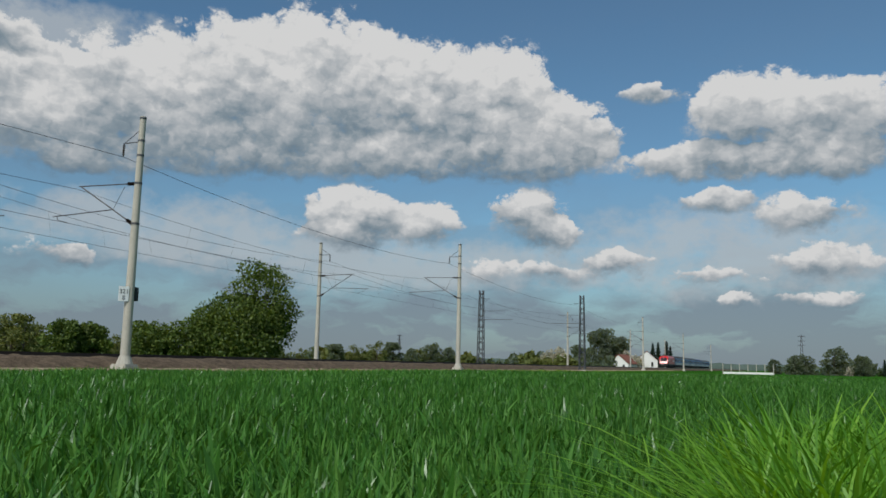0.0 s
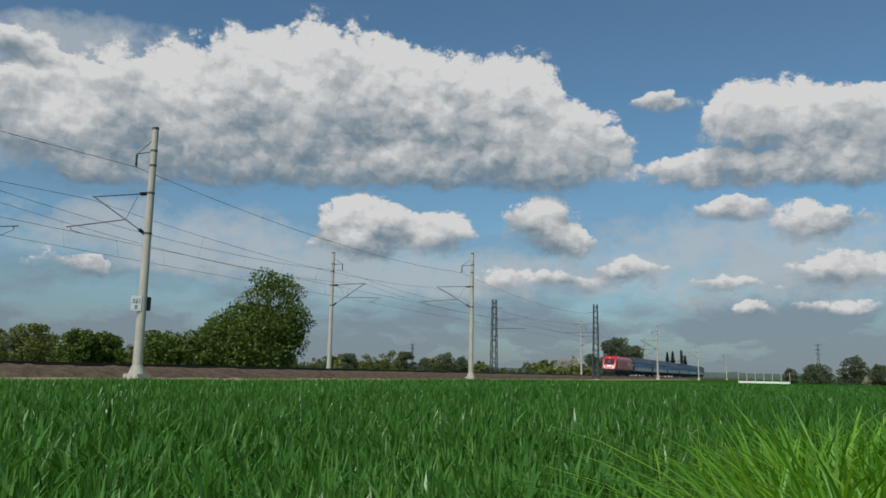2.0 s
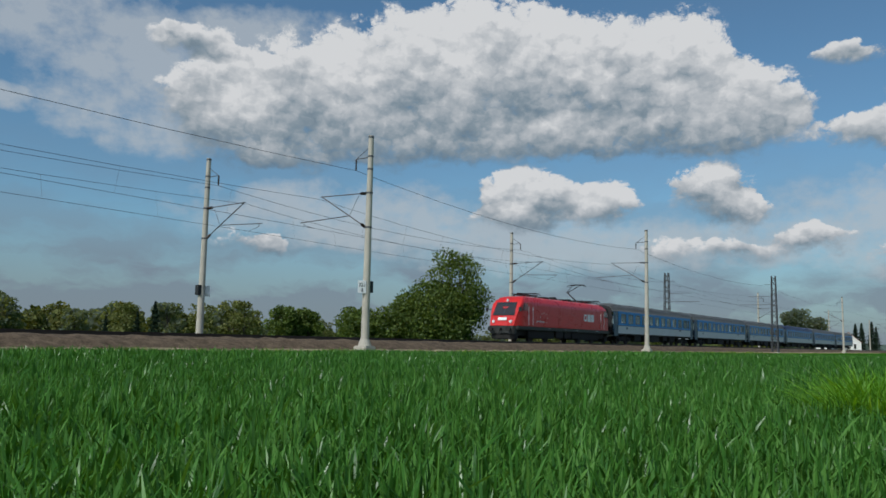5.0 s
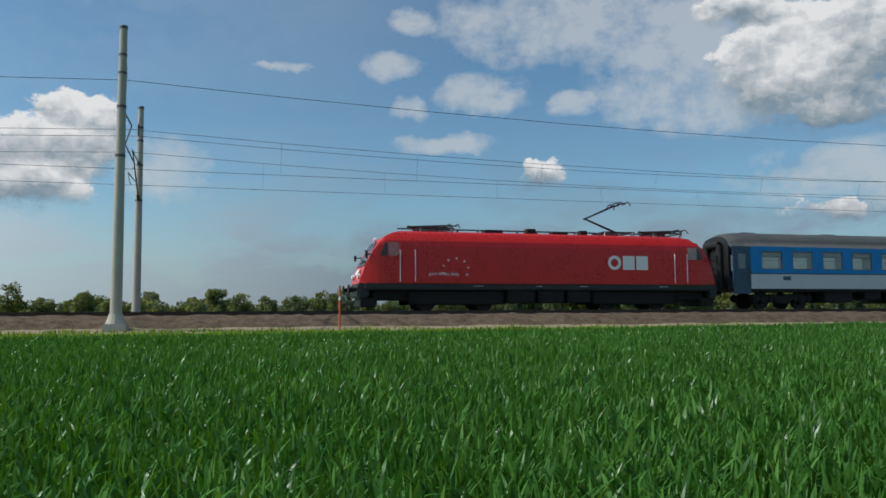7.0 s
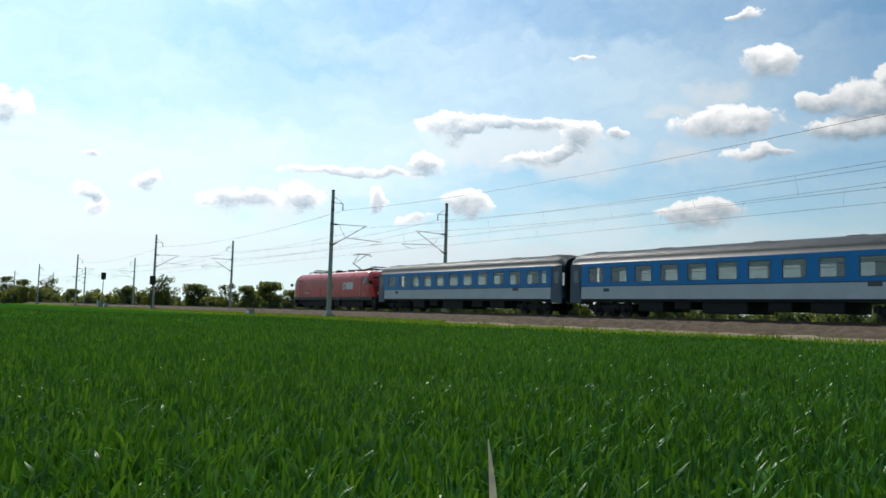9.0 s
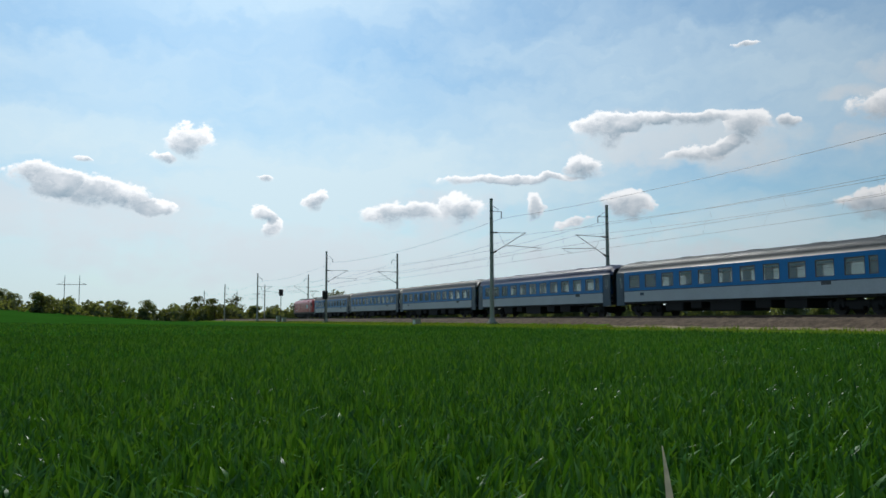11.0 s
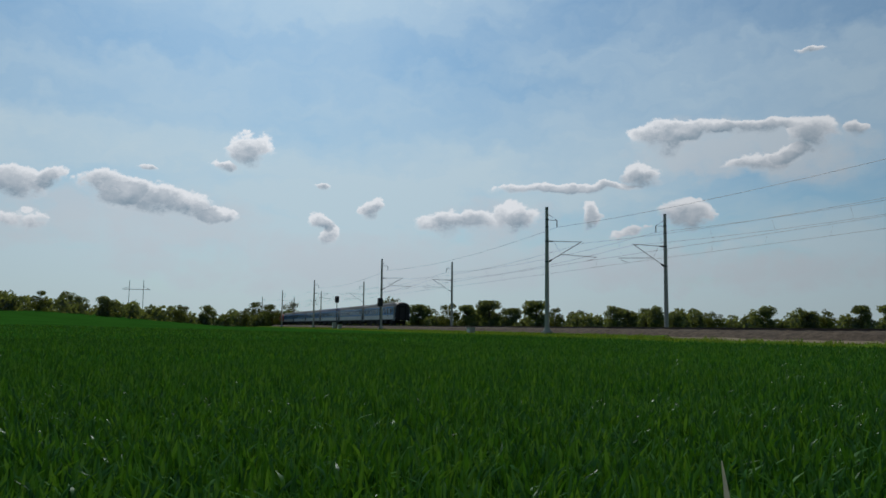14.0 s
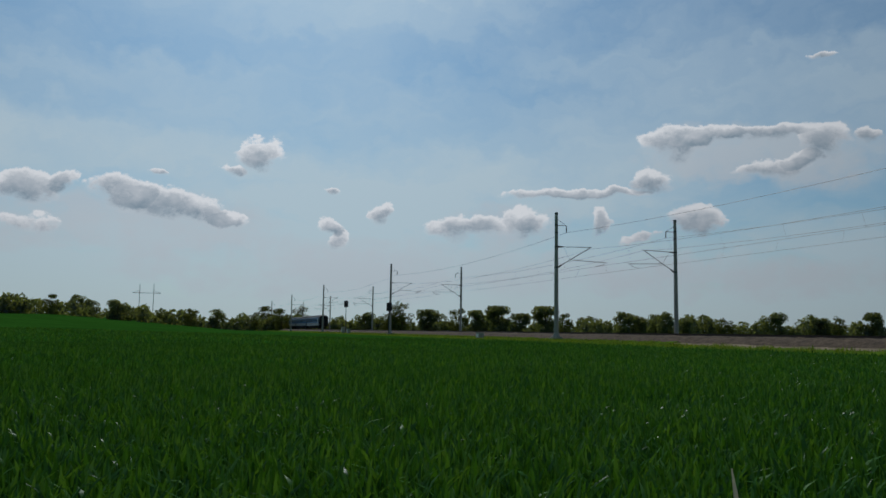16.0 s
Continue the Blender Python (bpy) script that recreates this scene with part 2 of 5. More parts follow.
# ---- materials ----
def material(name, base, rough=0.6, metal=0.0, spread=0.25, scale=4.0, fine=40.0, bump=0.0, tint=None, through_light=0.0, spec=0.5):
    """A surface with colour variation at two scales and fine relief, in object space."""
    mat = bpy.data.materials.new(name)
    mat.use_nodes = True
    tree = mat.node_tree
    tree.nodes.clear()
    make = graph(tree)
    coord = tree.nodes.new("ShaderNodeTexCoord").outputs["Object"]
    big = make("ShaderNodeTexNoise", {"Vector": coord, "Scale": scale, "Detail": 5.0, "Roughness": 0.6}).outputs[0]
    small = make("ShaderNodeTexNoise", {"Vector": coord, "Scale": fine, "Detail": 3.0}).outputs[0]
    both = make("ShaderNodeMix", {0: 0.4, 2: big, 3: small}).outputs[0]
    dark = tuple(c * (1 - spread) for c in base)
    light = tint or tuple(min(1, c * (1 + spread)) for c in base)
    col = ramp(make, both, [(0.3, dark), (0.5, base), (0.7, light)])
    bsdf = make("ShaderNodeBsdfPrincipled", {"Base Color": col, "Metallic": metal, "Specular IOR Level": spec,
                                             "Roughness": make("ShaderNodeMapRange", {0: both, 1: 0.3, 2: 0.7, 3: max(0.02, rough - 0.08), 4: min(1, rough + 0.08)}).outputs[0]})
    if bump:
        b = make("ShaderNodeBump", {"Strength": bump, "Distance": 0.02, "Height": both})
        tree.links.new(b.outputs[0], bsdf.inputs["Normal"])
    shader = bsdf.outputs[0]
    if through_light:
        back = make("ShaderNodeBsdfTranslucent", {0: col})
        shader = make("ShaderNodeMixShader", {0: through_light, 1: shader, 2: back.outputs[0]}).outputs[0]
    out = tree.nodes.new("ShaderNodeOutputMaterial")
    tree.links.new(shader, out.inputs[0])
    return mat


def leaf_material(name, dark, mid, light, rough=0.35, through_light=0.35, patch=0.05, gloss=0.02):
    """Leaves and blades: each piece its own shade, patches over metres, light passing through."""
    mat = bpy.data.materials.new(name)
    mat.use_nodes = True
    tree = mat.node_tree
    tree.nodes.clear()
    make = graph(tree)
    geo = tree.nodes.new("ShaderNodeNewGeometry")
    wide = make("ShaderNodeTexNoise", {"Vector": geo.outputs["Position"], "Scale": patch, "Detail": 5.0, "Roughness": 0.65}).outputs[0]
    mix = make("ShaderNodeMix", {0: 0.5, 2: geo.outputs["Random Per Island"], 3: wide}).outputs[0]
    col = ramp(make, mix, [(0.2, dark), (0.5, mid), (0.85, light)])
    skin = make("ShaderNodeBsdfDiffuse", {0: col})
    wax = make("ShaderNodeBsdfGlossy", {0: (0.9, 0.95, 1.0, 1), 1: rough})
    yellow = make("ShaderNodeMix", {0: 1.0, 6: col, 7: (1.7, 1.45, 0.32, 1)}, mode="MULTIPLY", data="RGBA").outputs[2]
    back = make("ShaderNodeBsdfTranslucent", {0: yellow})
    sh = make("ShaderNodeMixShader", {0: through_light, 1: skin.outputs[0], 2: back.outputs[0]})
    sh = make("ShaderNodeMixShader", {0: gloss, 1: sh.outputs[0], 2: wax.outputs[0]})
    out = tree.nodes.new("ShaderNodeOutputMaterial")
    tree.links.new(sh.outputs[0], out.inputs[0])
    return mat


def glass_material(name, tint, clear, rough=0.03):
    mat = bpy.data.materials.new(name)
    mat.use_nodes = True
    tree = mat.node_tree
    tree.nodes.clear()
    make = graph(tree)
    gloss = make("ShaderNodeBsdfPrincipled", {"Base Color": (*tint, 1), "Roughness": rough, "Specular IOR Level": 0.6})
    pane = make("ShaderNodeBsdfTransparent", {0: (0.94, 0.97, 0.96, 1)})
    sh = make("ShaderNodeMixShader", {0: clear, 1: gloss.outputs[0], 2: pane.outputs[0]})
    out = tree.nodes.new("ShaderNodeOutputMaterial")
    tree.links.new(sh.outputs[0], out.inputs[0])
    return mat


M_CROP = leaf_material("wheat_leaf", (0.022, 0.078, 0.012), (0.052, 0.162, 0.024), (0.130, 0.275, 0.060), 0.30, 0.25, 0.05, 0.014)
M_TUFT = leaf_material("meadow_grass", (0.055, 0.16, 0.012), (0.12, 0.30, 0.022), (0.26, 0.46, 0.06), 0.5, 0.4, 0.8)
M_VERGE = leaf_material("verge_grass", (0.07, 0.13, 0.012), (0.16, 0.25, 0.024), (0.28, 0.34, 0.06), 0.7, 0.3, 0.3)
M_LEAF = leaf_material("spring_leaf", (0.034, 0.062, 0.010), (0.078, 0.122, 0.018), (0.17, 0.22, 0.04), 0.6, 0.3, 0.3)
# aerial haze put into the leaf colour: paler, greyer, more light let through
M_LEAF_HAZED = leaf_material("hazed_far_leaf", (0.080, 0.108, 0.080), (0.130, 0.165, 0.120), (0.20, 0.235, 0.165), 0.7, 0.62, 0.08)
M_OLIVE = leaf_material("olive_leaf", (0.06, 0.08, 0.018), (0.12, 0.14, 0.03), (0.21, 0.21, 0.07), 0.7, 0.25, 0.08)
M_NEEDLE = leaf_material("spruce_needle", (0.008, 0.020, 0.010), (0.015, 0.032, 0.015), (0.03, 0.05, 0.02), 0.7, 0.05, 0.3)
M_BLOSSOM = leaf_material("blossom", (0.22, 0.22, 0.18), (0.42, 0.40, 0.36), (0.70, 0.66, 0.62), 0.7, 0.3, 0.5)
M_DRY = material("dry_leaf", (0.62, 0.58, 0.44), 0.7, spread=0.15, scale=20, through_light=0.4)
M_BARK = material("bark", (0.07, 0.055, 0.04), 0.9, bump=0.6)
M_FIELD = material("field_ground", (0.030, 0.105, 0.012), 1.0, spec=0.0, spread=0.45, scale=0.15, fine=6.0, bump=0.5)
M_VERGE_GROUND = material("verge_ground", (0.10, 0.17, 0.018), 1.0, spec=0.0, spread=0.5, scale=0.6, fine=8, bump=0.5)
M_BALLAST = material("ballast_stone", (0.115, 0.083, 0.056), 0.95, spec=0.1, spread=0.75, scale=2.5, fine=14, bump=1.0)
M_DIRT = material("cinder_path", (0.30, 0.24, 0.16), 1.0, spec=0.0, spread=0.35, scale=0.7, fine=12, bump=0.5)
M_CONCRETE = material("spun_concrete", (0.42, 0.39, 0.33), 0.85, spread=0.22, scale=0.8, fine=20, bump=0.25)
M_SLEEPER = material("sleeper_concrete", (0.26, 0.23, 0.20), 0.9, bump=0.3)
M_RAIL = material("rail_steel", (0.07, 0.05, 0.04), 0.55, 0.6, scale=3)
M_STEEL = material("weathered_steel", (0.10, 0.10, 0.105), 0.55, 0.5, scale=3)
M_WIRE = material("wire_copper", (0.05, 0.05, 0.05), 0.5, 0.5)
M_INSULATOR = material("insulator", (0.05, 0.035, 0.03), 0.25)
M_SIGN = material("white_enamel", (0.75, 0.76, 0.76), 0.4, spread=0.08)
M_BLACK = material("black_paint", (0.012, 0.012, 0.013), 0.5, spread=0.4)
M_ORANGE = material("orange_paint", (0.65, 0.10, 0.03), 0.5, spread=0.2)
M_RED = material("red_lacquer", (0.56, 0.014, 0.012), 0.30, spread=0.12, scale=0.7, fine=9)
M_SKIRT = material("dark_grey_skirt", (0.026, 0.027, 0.026), 0.5, spread=0.45, scale=1.2, fine=9)
M_BOGIE = material("grimy_iron", (0.010, 0.009, 0.008), 0.8, 0.0, spread=0.5, scale=2)
M_WHEEL = material("wheel_steel", (0.03, 0.025, 0.022), 0.6, 0.4)
M_WHITE = material("white_marking", (0.78, 0.78, 0.76), 0.45, spread=0.06)
M_BLUE = material("coach_blue", (0.008, 0.21, 0.54), 0.35, spec=0.3, spread=0.12, scale=0.6, fine=7)
M_PALE = material("coach_pale_grey", (0.50, 0.53, 0.55), 0.35, spread=0.12, scale=0.6, fine=7)
M_DOOR = material("coach_slate_blue", (0.030, 0.065, 0.11), 0.35, spread=0.15)
M_ROOF = material("coach_roof_grey", (0.19, 0.195, 0.195), 0.5, 0.0, spread=0.2, scale=0.5, fine=6)
M_ROOF_BLUE = material("coach_roof_blue", (0.07, 0.10, 0.20), 0.45, spread=0.2, scale=0.5, fine=6)
M_RUBBER = material("rubber", (0.010, 0.010, 0.010), 0.8, spread=0.5)
M_SEAT = material("seat_cloth", (0.16, 0.19, 0.24), 0.9)
M_INSIDE = material("coach_lining", (0.45, 0.43, 0.38), 0.7, spread=0.08)
M_BLIND = material("cream_blind", (0.62, 0.58, 0.46), 0.8, spread=0.05, through_light=0.4)
# pale pane colour stands in for bright sky seen through and reflected
M_GLASS = glass_material("coach_glass", (0.46, 0.52, 0.50), 0.66)
M_DARK_GLASS = glass_material("cab_glass", (0.02, 0.025, 0.03), 0.12)
M_PLASTER = material("white_plaster", (0.72, 0.71, 0.68), 0.85, spread=0.1)
M_TILE = material("clay_roof", (0.22, 0.08, 0.05), 0.8, spread=0.3)
M_FAR = material("distant_wood", (0.090, 0.12, 0.10), 1.0, spec=0.0, spread=0.4, scale=0.02, fine=0.3)


# ---- building helpers ----
def part(name, bm, mat, parent=None, label="", smooth=False):
    me = bpy.data.meshes.new(name)
    bm.normal_update()
    bm.to_mesh(me)
    bm.free()
    me.materials.append(mat)
    if smooth:
        me.shade_smooth()
    ob = new(name, me)
    if parent is not None:
        ob.parent = parent
    if label:
        ob["label"] = label
    return ob


def shared(name, me, parent, m):
    ob = new(name, me)
    ob.parent = parent
    ob.matrix_basis = m
    return ob


def box(bm, x0, x1, y0, y1, z0, z1, bevel=0.0):
    r = bmesh.ops.create_cube(bm, size=1)
    for v in r["verts"]:
        v.co = Vector((x0 + (v.co.x + 0.5) * (x1 - x0), y0 + (v.co.y + 0.5) * (y1 - y0), z0 + (v.co.z + 0.5) * (z1 - z0)))
    if bevel:
        edges = list({e for v in r["verts"] for e in v.link_edges})
        bmesh.ops.bevel(bm, geom=edges, offset=bevel, segments=2, affect="EDGES")
    return bm


def rod(bm, a, b, r0, r1=None, seg=8):
    a, b = Vector(a), Vector(b)
    d = b - a
    q = d.to_track_quat("Z", "Y").to_matrix().to_4x4()
    bmesh.ops.create_cone(bm, cap_ends=True, segments=seg, radius1=r0, radius2=r0 if r1 is None else r1, depth=d.length,
                          matrix=Matrix.Translation((a + b) / 2) @ q)
    return bm


def line(bm, pts, r, seg=6):
    for a, b in zip(pts, pts[1:]):
        rod(bm, a, b, r, r, seg)
    return bm


def empty(name, m=None, **tags):
    ob = new(name)
    ob.empty_display_size = 0.3
    if m is not None:
        ob.matrix_basis = m
    return tagged(ob, **tags)


def raw_mesh(name, co, faces_tri, mat, smooth=False):
    me = bpy.data.meshes.new(name)
    co = np.asarray(co, np.float32)
    tri = np.asarray(faces_tri, np.int32)
    me.vertices.add(len(co))
    me.vertices.foreach_set("co", co.ravel())
    me.loops.add(tri.size)
    me.loops.foreach_set("vertex_index", tri.ravel())
    me.polygons.add(len(tri))
    me.polygons.foreach_set("loop_start", np.arange(len(tri), dtype=np.int32) * tri.shape[1])
    me.materials.append(mat)
    me.update(calc_edges=True)
    if smooth:
        me.shade_smooth()
    return me


# ---- ground, embankment, track ----
RAIL = 0.98                   # rail top
NEAR_ROW, FAR_ROW = 31.0, 43.1
NEAR_TRACK, FAR_TRACK = 34.9, 39.1
PATH_A, PATH_B = np.array((0.0, 0.0)), np.array((31.0, 4.9))


def from_path(x, y):
    """How far a place on the field lies from the line along which the camera stands."""
    d = PATH_B - PATH_A
    t = np.clip(((x - PATH_A[0]) * d[0] + (y - PATH_A[1]) * d[1]) / (d @ d), 0, 1)
    return np.hypot(x - PATH_A[0] - t * d[0], y - PATH_A[1] - t * d[1])


def growth(x):
    """How tall the crop stands: shorter towards the west."""
    return np.interp(x, [-5, 10, 32], [0.56, 0.70, 1.0])


def field_height(x, y):
    """The canopy of the crop far off, the bare soil between the blades close by."""
    near = np.clip((from_path(x, y) - 5) / 12, 0, 1)
    edge = np.clip((28.6 - y) / 1.2, 0, 1)
    rise = np.clip((y - 27.5) / 3.2, 0, 1) * np.clip((46 - y) / 2, 0, 1) * 0.08
    roll = 0.04 * np.sin(x * 0.13 + 1) * np.sin(y * 0.21)
    hill = np.clip((16 - y) / 37, 0, 1.4) * 0.0125 * np.clip(-x - 25, 0, 330)
    return near * edge * (0.24 + roll) * growth(x) + rise + hill


def build_ground():
    def lines(lo, hi, fine_lo, fine_hi, step):
        inner = np.arange(fine_lo, fine_hi + step, step)
        out_hi = fine_hi + step * np.cumsum(1.35 ** np.arange(1, 22))
        out_lo = fine_lo - step * np.cumsum(1.35 ** np.arange(1, 22))
        return np.concatenate([[lo], out_lo[(out_lo > lo)][::-1], inner, out_hi[out_hi < hi], [hi]])
    xs, ys = lines(-4000, 4000, -70, 110, 1.0), lines(-4000, 4000, -20, 48, 0.6)
    gx, gy = np.meshgrid(xs, ys)
    gz = field_height(gx, gy)
    co = np.stack([gx, gy, gz], -1).reshape(-1, 3)
    w = len(xs)
    i = (np.arange(len(ys) - 1)[:, None] * w + np.arange(w - 1)[None, :]).ravel()
    quads = np.stack([i, i + 1, i + w + 1, i + w], 1)
    ob = new("ground", raw_mesh("ground", co, quads, M_FIELD, True))
    tagged(ob, "green wheat field ground reaching the horizon", "ground", kind="structure")


def strip(name, mat, profile, x0, x1, step, rough, label, category):
    """A long strip along the track with a cross profile of (y, z), its surface uneven."""
    xs = np.arange(x0, x1 + step, step)
    n = len(profile)
    gx, gy = np.meshgrid(xs, [p[0] for p in profile], indexing="ij")
    gz = np.meshgrid(xs, [p[1] for p in profile], indexing="ij")[1].copy()
    rng = np.random.default_rng(5)
    gz += rng.normal(0, rough, gz.shape)
    gy = gy + rng.normal(0, rough * 1.5, gy.shape)
    co = np.stack([gx, gy, gz], -1).reshape(-1, 3)
    i = (np.arange(len(xs) - 1)[:, None] * n + np.arange(n - 1)[None, :]).ravel()
    ob = new(name, raw_mesh(name, co, np.stack([i, i + n, i + n + 1, i + 1], 1), mat))
    return tagged(ob, label, category, kind="structure")


def build_embankment():
    bed = [(31.2, 0.28), (31.5, 0.42), (31.8, 0.54), (32.1, 0.65), (32.4, 0.73), (32.7, 0.78), (33.0, 0.81), (34.0, 0.82), (35.5, 0.82), (37, 0.78), (38.5, 0.82), (40.0, 0.82), (41.2, 0.80), (42.0, 0.60), (43.2, 0.2)]
    strip("ballast_bed", M_BALLAST, bed, -140, 130, 0.35, 0.028, "brown crushed stone ballast bed under the tracks", "ballast")
    strip("ballast_bed", M_BALLAST, bed, -900, -140, 4, 0.02, "brown crushed stone ballast bed under the tracks", "ballast")
    strip("ballast_bed", M_BALLAST, bed, 130, 900, 4, 0.02, "brown crushed stone ballast bed under the tracks", "ballast")
    path = [(29.3, 0.08), (29.6, 0.17), (30.2, 0.22), (30.8, 0.29), (31.3, 0.35), (31.7, 0.37)]
    strip("cinder_path", M_DIRT, path, -48, 260, 0.8, 0.018, "pale dirt path along the foot of the ballast", "path")
    verge = [(27.0, -0.02), (27.6, 0.14), (28.4, 0.22), (29.2, 0.25), (29.6, 0.22), (29.9, 0.12)]
    bank = [(29.2, 0.12), (29.7, 0.24), (30.4, 0.31), (31.0, 0.36), (31.5, 0.40), (31.8, 0.38)]
    strip("grassy_bank", M_VERGE_GROUND, bank, -320, -47, 0.8, 0.03, "yellow-green grassy bank at the foot of the ballast", "verge")
    strip("verge", M_VERGE_GROUND, verge, -320, 260, 0.8, 0.03, "yellow-green grassy verge beside the field", "verge")


def build_track(name, y):
    track = empty(name, pose(0, y, 0), label="railway track with dark steel rails on concrete sleepers", category="railway track", kind="structure")
    for s in (-0.75, 0.75):
        bm = bmesh.new()
        box(bm, -900, 900, s - 0.075, s + 0.075, RAIL - 0.17, RAIL - 0.15)
        box(bm, -900, 900, s - 0.01, s + 0.01, RAIL - 0.15, RAIL - 0.04)
        box(bm, -900, 900, s - 0.036, s + 0.036, RAIL - 0.04, RAIL)
        part("rail", bm, M_RAIL, track)
    bm = bmesh.new()
    box(bm, -0.13, 0.13, -1.25, 1.25, RAIL - 0.36, RAIL - 0.172, 0.02)
    first = part("sleeper", bm, M_SLEEPER, track)
    first.matrix_basis = pose(-70, 0, 0)
    for k in range(1, 230):
        shared("sleeper", first.data, track, pose(-70 + 0.6 * k, 0, 0))


build_ground()
build_embankment()
build_track("near_track", NEAR_TRACK)
build_track("far_track", FAR_TRACK)


# ---- overhead line ----
MAST_BASE = 0.48
NEAR_X = (96.4, 56.9, -3.7, -64.0, -124.3, -190.5, -251, -312)
FAR_X = (92.4, 56.0, -4.2, -63.8, -124.8, -190.6, -251, -312)


def concrete_mast(sign=False):
    """Spun concrete mast with its cantilever towards +y; the foot is the origin."""
    mast = empty("line_mast", label="tall tapered concrete railway line mast with steel cantilever", category="mast", group="overhead line masts")
    bm = bmesh.new()
    rod(bm, (0, 0, 0.0), (0, 0, 11.1), 0.215, 0.135, 20)
    part("pole", bm, M_CONCRETE, mast, smooth=False)
    bm = bmesh.new()
    box(bm, -0.42, 0.42, -0.42, 0.42, -0.5, 0.06, 0.05)
    rod(bm, (0, 0, 0.05), (0, 0, 0.42), 0.36, 0.23, 16)
    part("foundation", bm, M_CONCRETE, mast)
    for z, r in ((11.02, 0.15), (9.98, 0.155), (9.3, 0.16), (8.03, 0.172), (6.2, 0.185)):
        bm = bmesh.new()
        rod(bm, (0, 0, z - 0.05), (0, 0, z + 0.05), r, r, 16)
        part("band", bm, M_STEEL, mast)
    bm = bmesh.new()
    line(bm, [(0, 0.1, 9.95), (0, 1.0, 9.95)], 0.025)
    line(bm, [(0, 0.1, 10.5), (0, 0.95, 9.97)], 0.018)
    part("feeder_bracket", bm, M_STEEL, mast)
    bm = bmesh.new()
    rod(bm, (0, 1.0, 9.95), (0, 1.0, 9.35), 0.035, 0.035, 8)
    for k in range(5):
        rod(bm, (0, 1.0, 9.85 - 0.1 * k), (0, 1.0, 9.82 - 0.1 * k), 0.07, 0.05, 10)
    part("feeder_insulator", bm, M_INSULATOR, mast)
    for a, b, name in (((0, 0.14, 8.03), (0, 0.62, 8.05), "upper_insulator"), ((0, 0.16, 6.2), (0, 0.52, 6.42), "lower_insulator")):
        bm = bmesh.new()
        a, b = Vector(a), Vector(b)
        rod(bm, a, b, 0.04, 0.04, 8)
        for k in range(6):
            c = a.lerp(b, (k + 0.7) / 6.5)
            rod(bm, c, c + (b - a).normalized() * 0.03, 0.085, 0.06, 10)
        part(name, bm, M_INSULATOR, mast)
    bm = bmesh.new()
    rod(bm, (0, 0.6, 8.05), (0, 3.5, 8.12), 0.028, 0.028, 8)
    part("top_tube", bm, M_STEEL, mast)
    bm = bmesh.new()
    rod(bm, (0, 0.5, 6.41), (0, 3.35, 8.08), 0.032, 0.032, 8)
    part("diagonal_tube", bm, M_STEEL, mast)
    bm = bmesh.new()
    rod(bm, (0, 1.35, 6.92), (0, 5.0, 6.78), 0.026, 0.026, 8)
    rod(bm, (0, 1.35, 6.92), (0, 0.75, 7.95), 0.012, 0.012, 6)
    part("registration_tube", bm, M_STEEL, mast)
    bm = bmesh.new()
    line(bm, [(0, 4.75, 6.79), (0, 4.7, 6.62), (0, 3.9, 6.40)], 0.016)
    part("steady_arm", bm, M_STEEL, mast)
    if sign:
        bm = bmesh.new()
        box(bm, -0.62, -0.19, -0.30, -0.27, 2.75, 3.40, 0.01)
        bm2 = bmesh.new()
        box(bm2, 0.10, 0.35, -0.18, 0.14, 2.8, 3.4, 0.02)
        plate = part("number_plate", bm, M_SIGN, mast, "white enamel kilometre plate")
        plate.matrix_basis = pose(0.15, 0, 0, 0, 0, -35)
        part("switch_box", bm2, M_BLACK, mast)
        for txt, z, sz in (("321", 3.09, 0.26), ("8", 2.82, 0.26)):
            c = bpy.data.curves.new("digits", "FONT")
            c.body, c.size, c.align_x, c.extrude = txt, sz, "CENTER", 0.002
            tmp = bpy.data.objects.new("tmp", c)
            me = bpy.data.meshes.new_from_object(tmp)
            me.materials.append(M_BLACK)
            bpy.data.objects.remove(tmp)
            d = new("digits", me)
            d.parent = plate
            d.matrix_basis = pose(-0.405, -0.306, z, 90, 0, 0)
    return mast


def lattice_mast(height):
    """Four-legged steel lattice mast with zigzag bracing."""
    mast = empty("lattice_mast", label="grey steel lattice mast with zigzag bracing", category="mast", group="lattice masts")
    w0, w1 = 0.42, 0.26
    for sx in (-1, 1):
        for sy in (-1, 1):
            bm = bmesh.new()
            rod(bm, (sx * w0, sy * w0, 0), (sx * w1, sy * w1, height), 0.07, 0.06, 6)
            part("leg", bm, M_STEEL, mast)
    n = 14
    for side in range(4):
        bm = bmesh.new()
        for k in range(n):
            za, zb = height * k / n, height * (k + 1) / n
            wa, wb = w0 + (w1 - w0) * k / n, w0 + (w1 - w0) * (k + 1) / n
            s = 1 if k % 2 else -1
            a, b = Vector((s * wa, -wa, za)), Vector((-s * wb, -wb, zb))
            turn = Matrix.Rotation(side * pi / 2, 3, "Z")
            rod(bm, turn @ a, turn @ b, 0.042, 0.042, 5)
        part("bracing", bm, M_STEEL, mast)
    for z, l in ((height - 1.2, 1.2), (8.0, 3.5), (6.8, 4.6)):
        bm = bmesh.new()
        rod(bm, (0, 0.2, z), (0, l, z), 0.03, 0.03, 6)
        part("arm", bm, M_STEEL, mast)
    bm = bmesh.new()
    box(bm, -0.7, 0.7, -0.7, 0.7, -0.6, 0.05, 0.05)
    part("foundation", bm, M_CONCRETE, mast)
    return mast


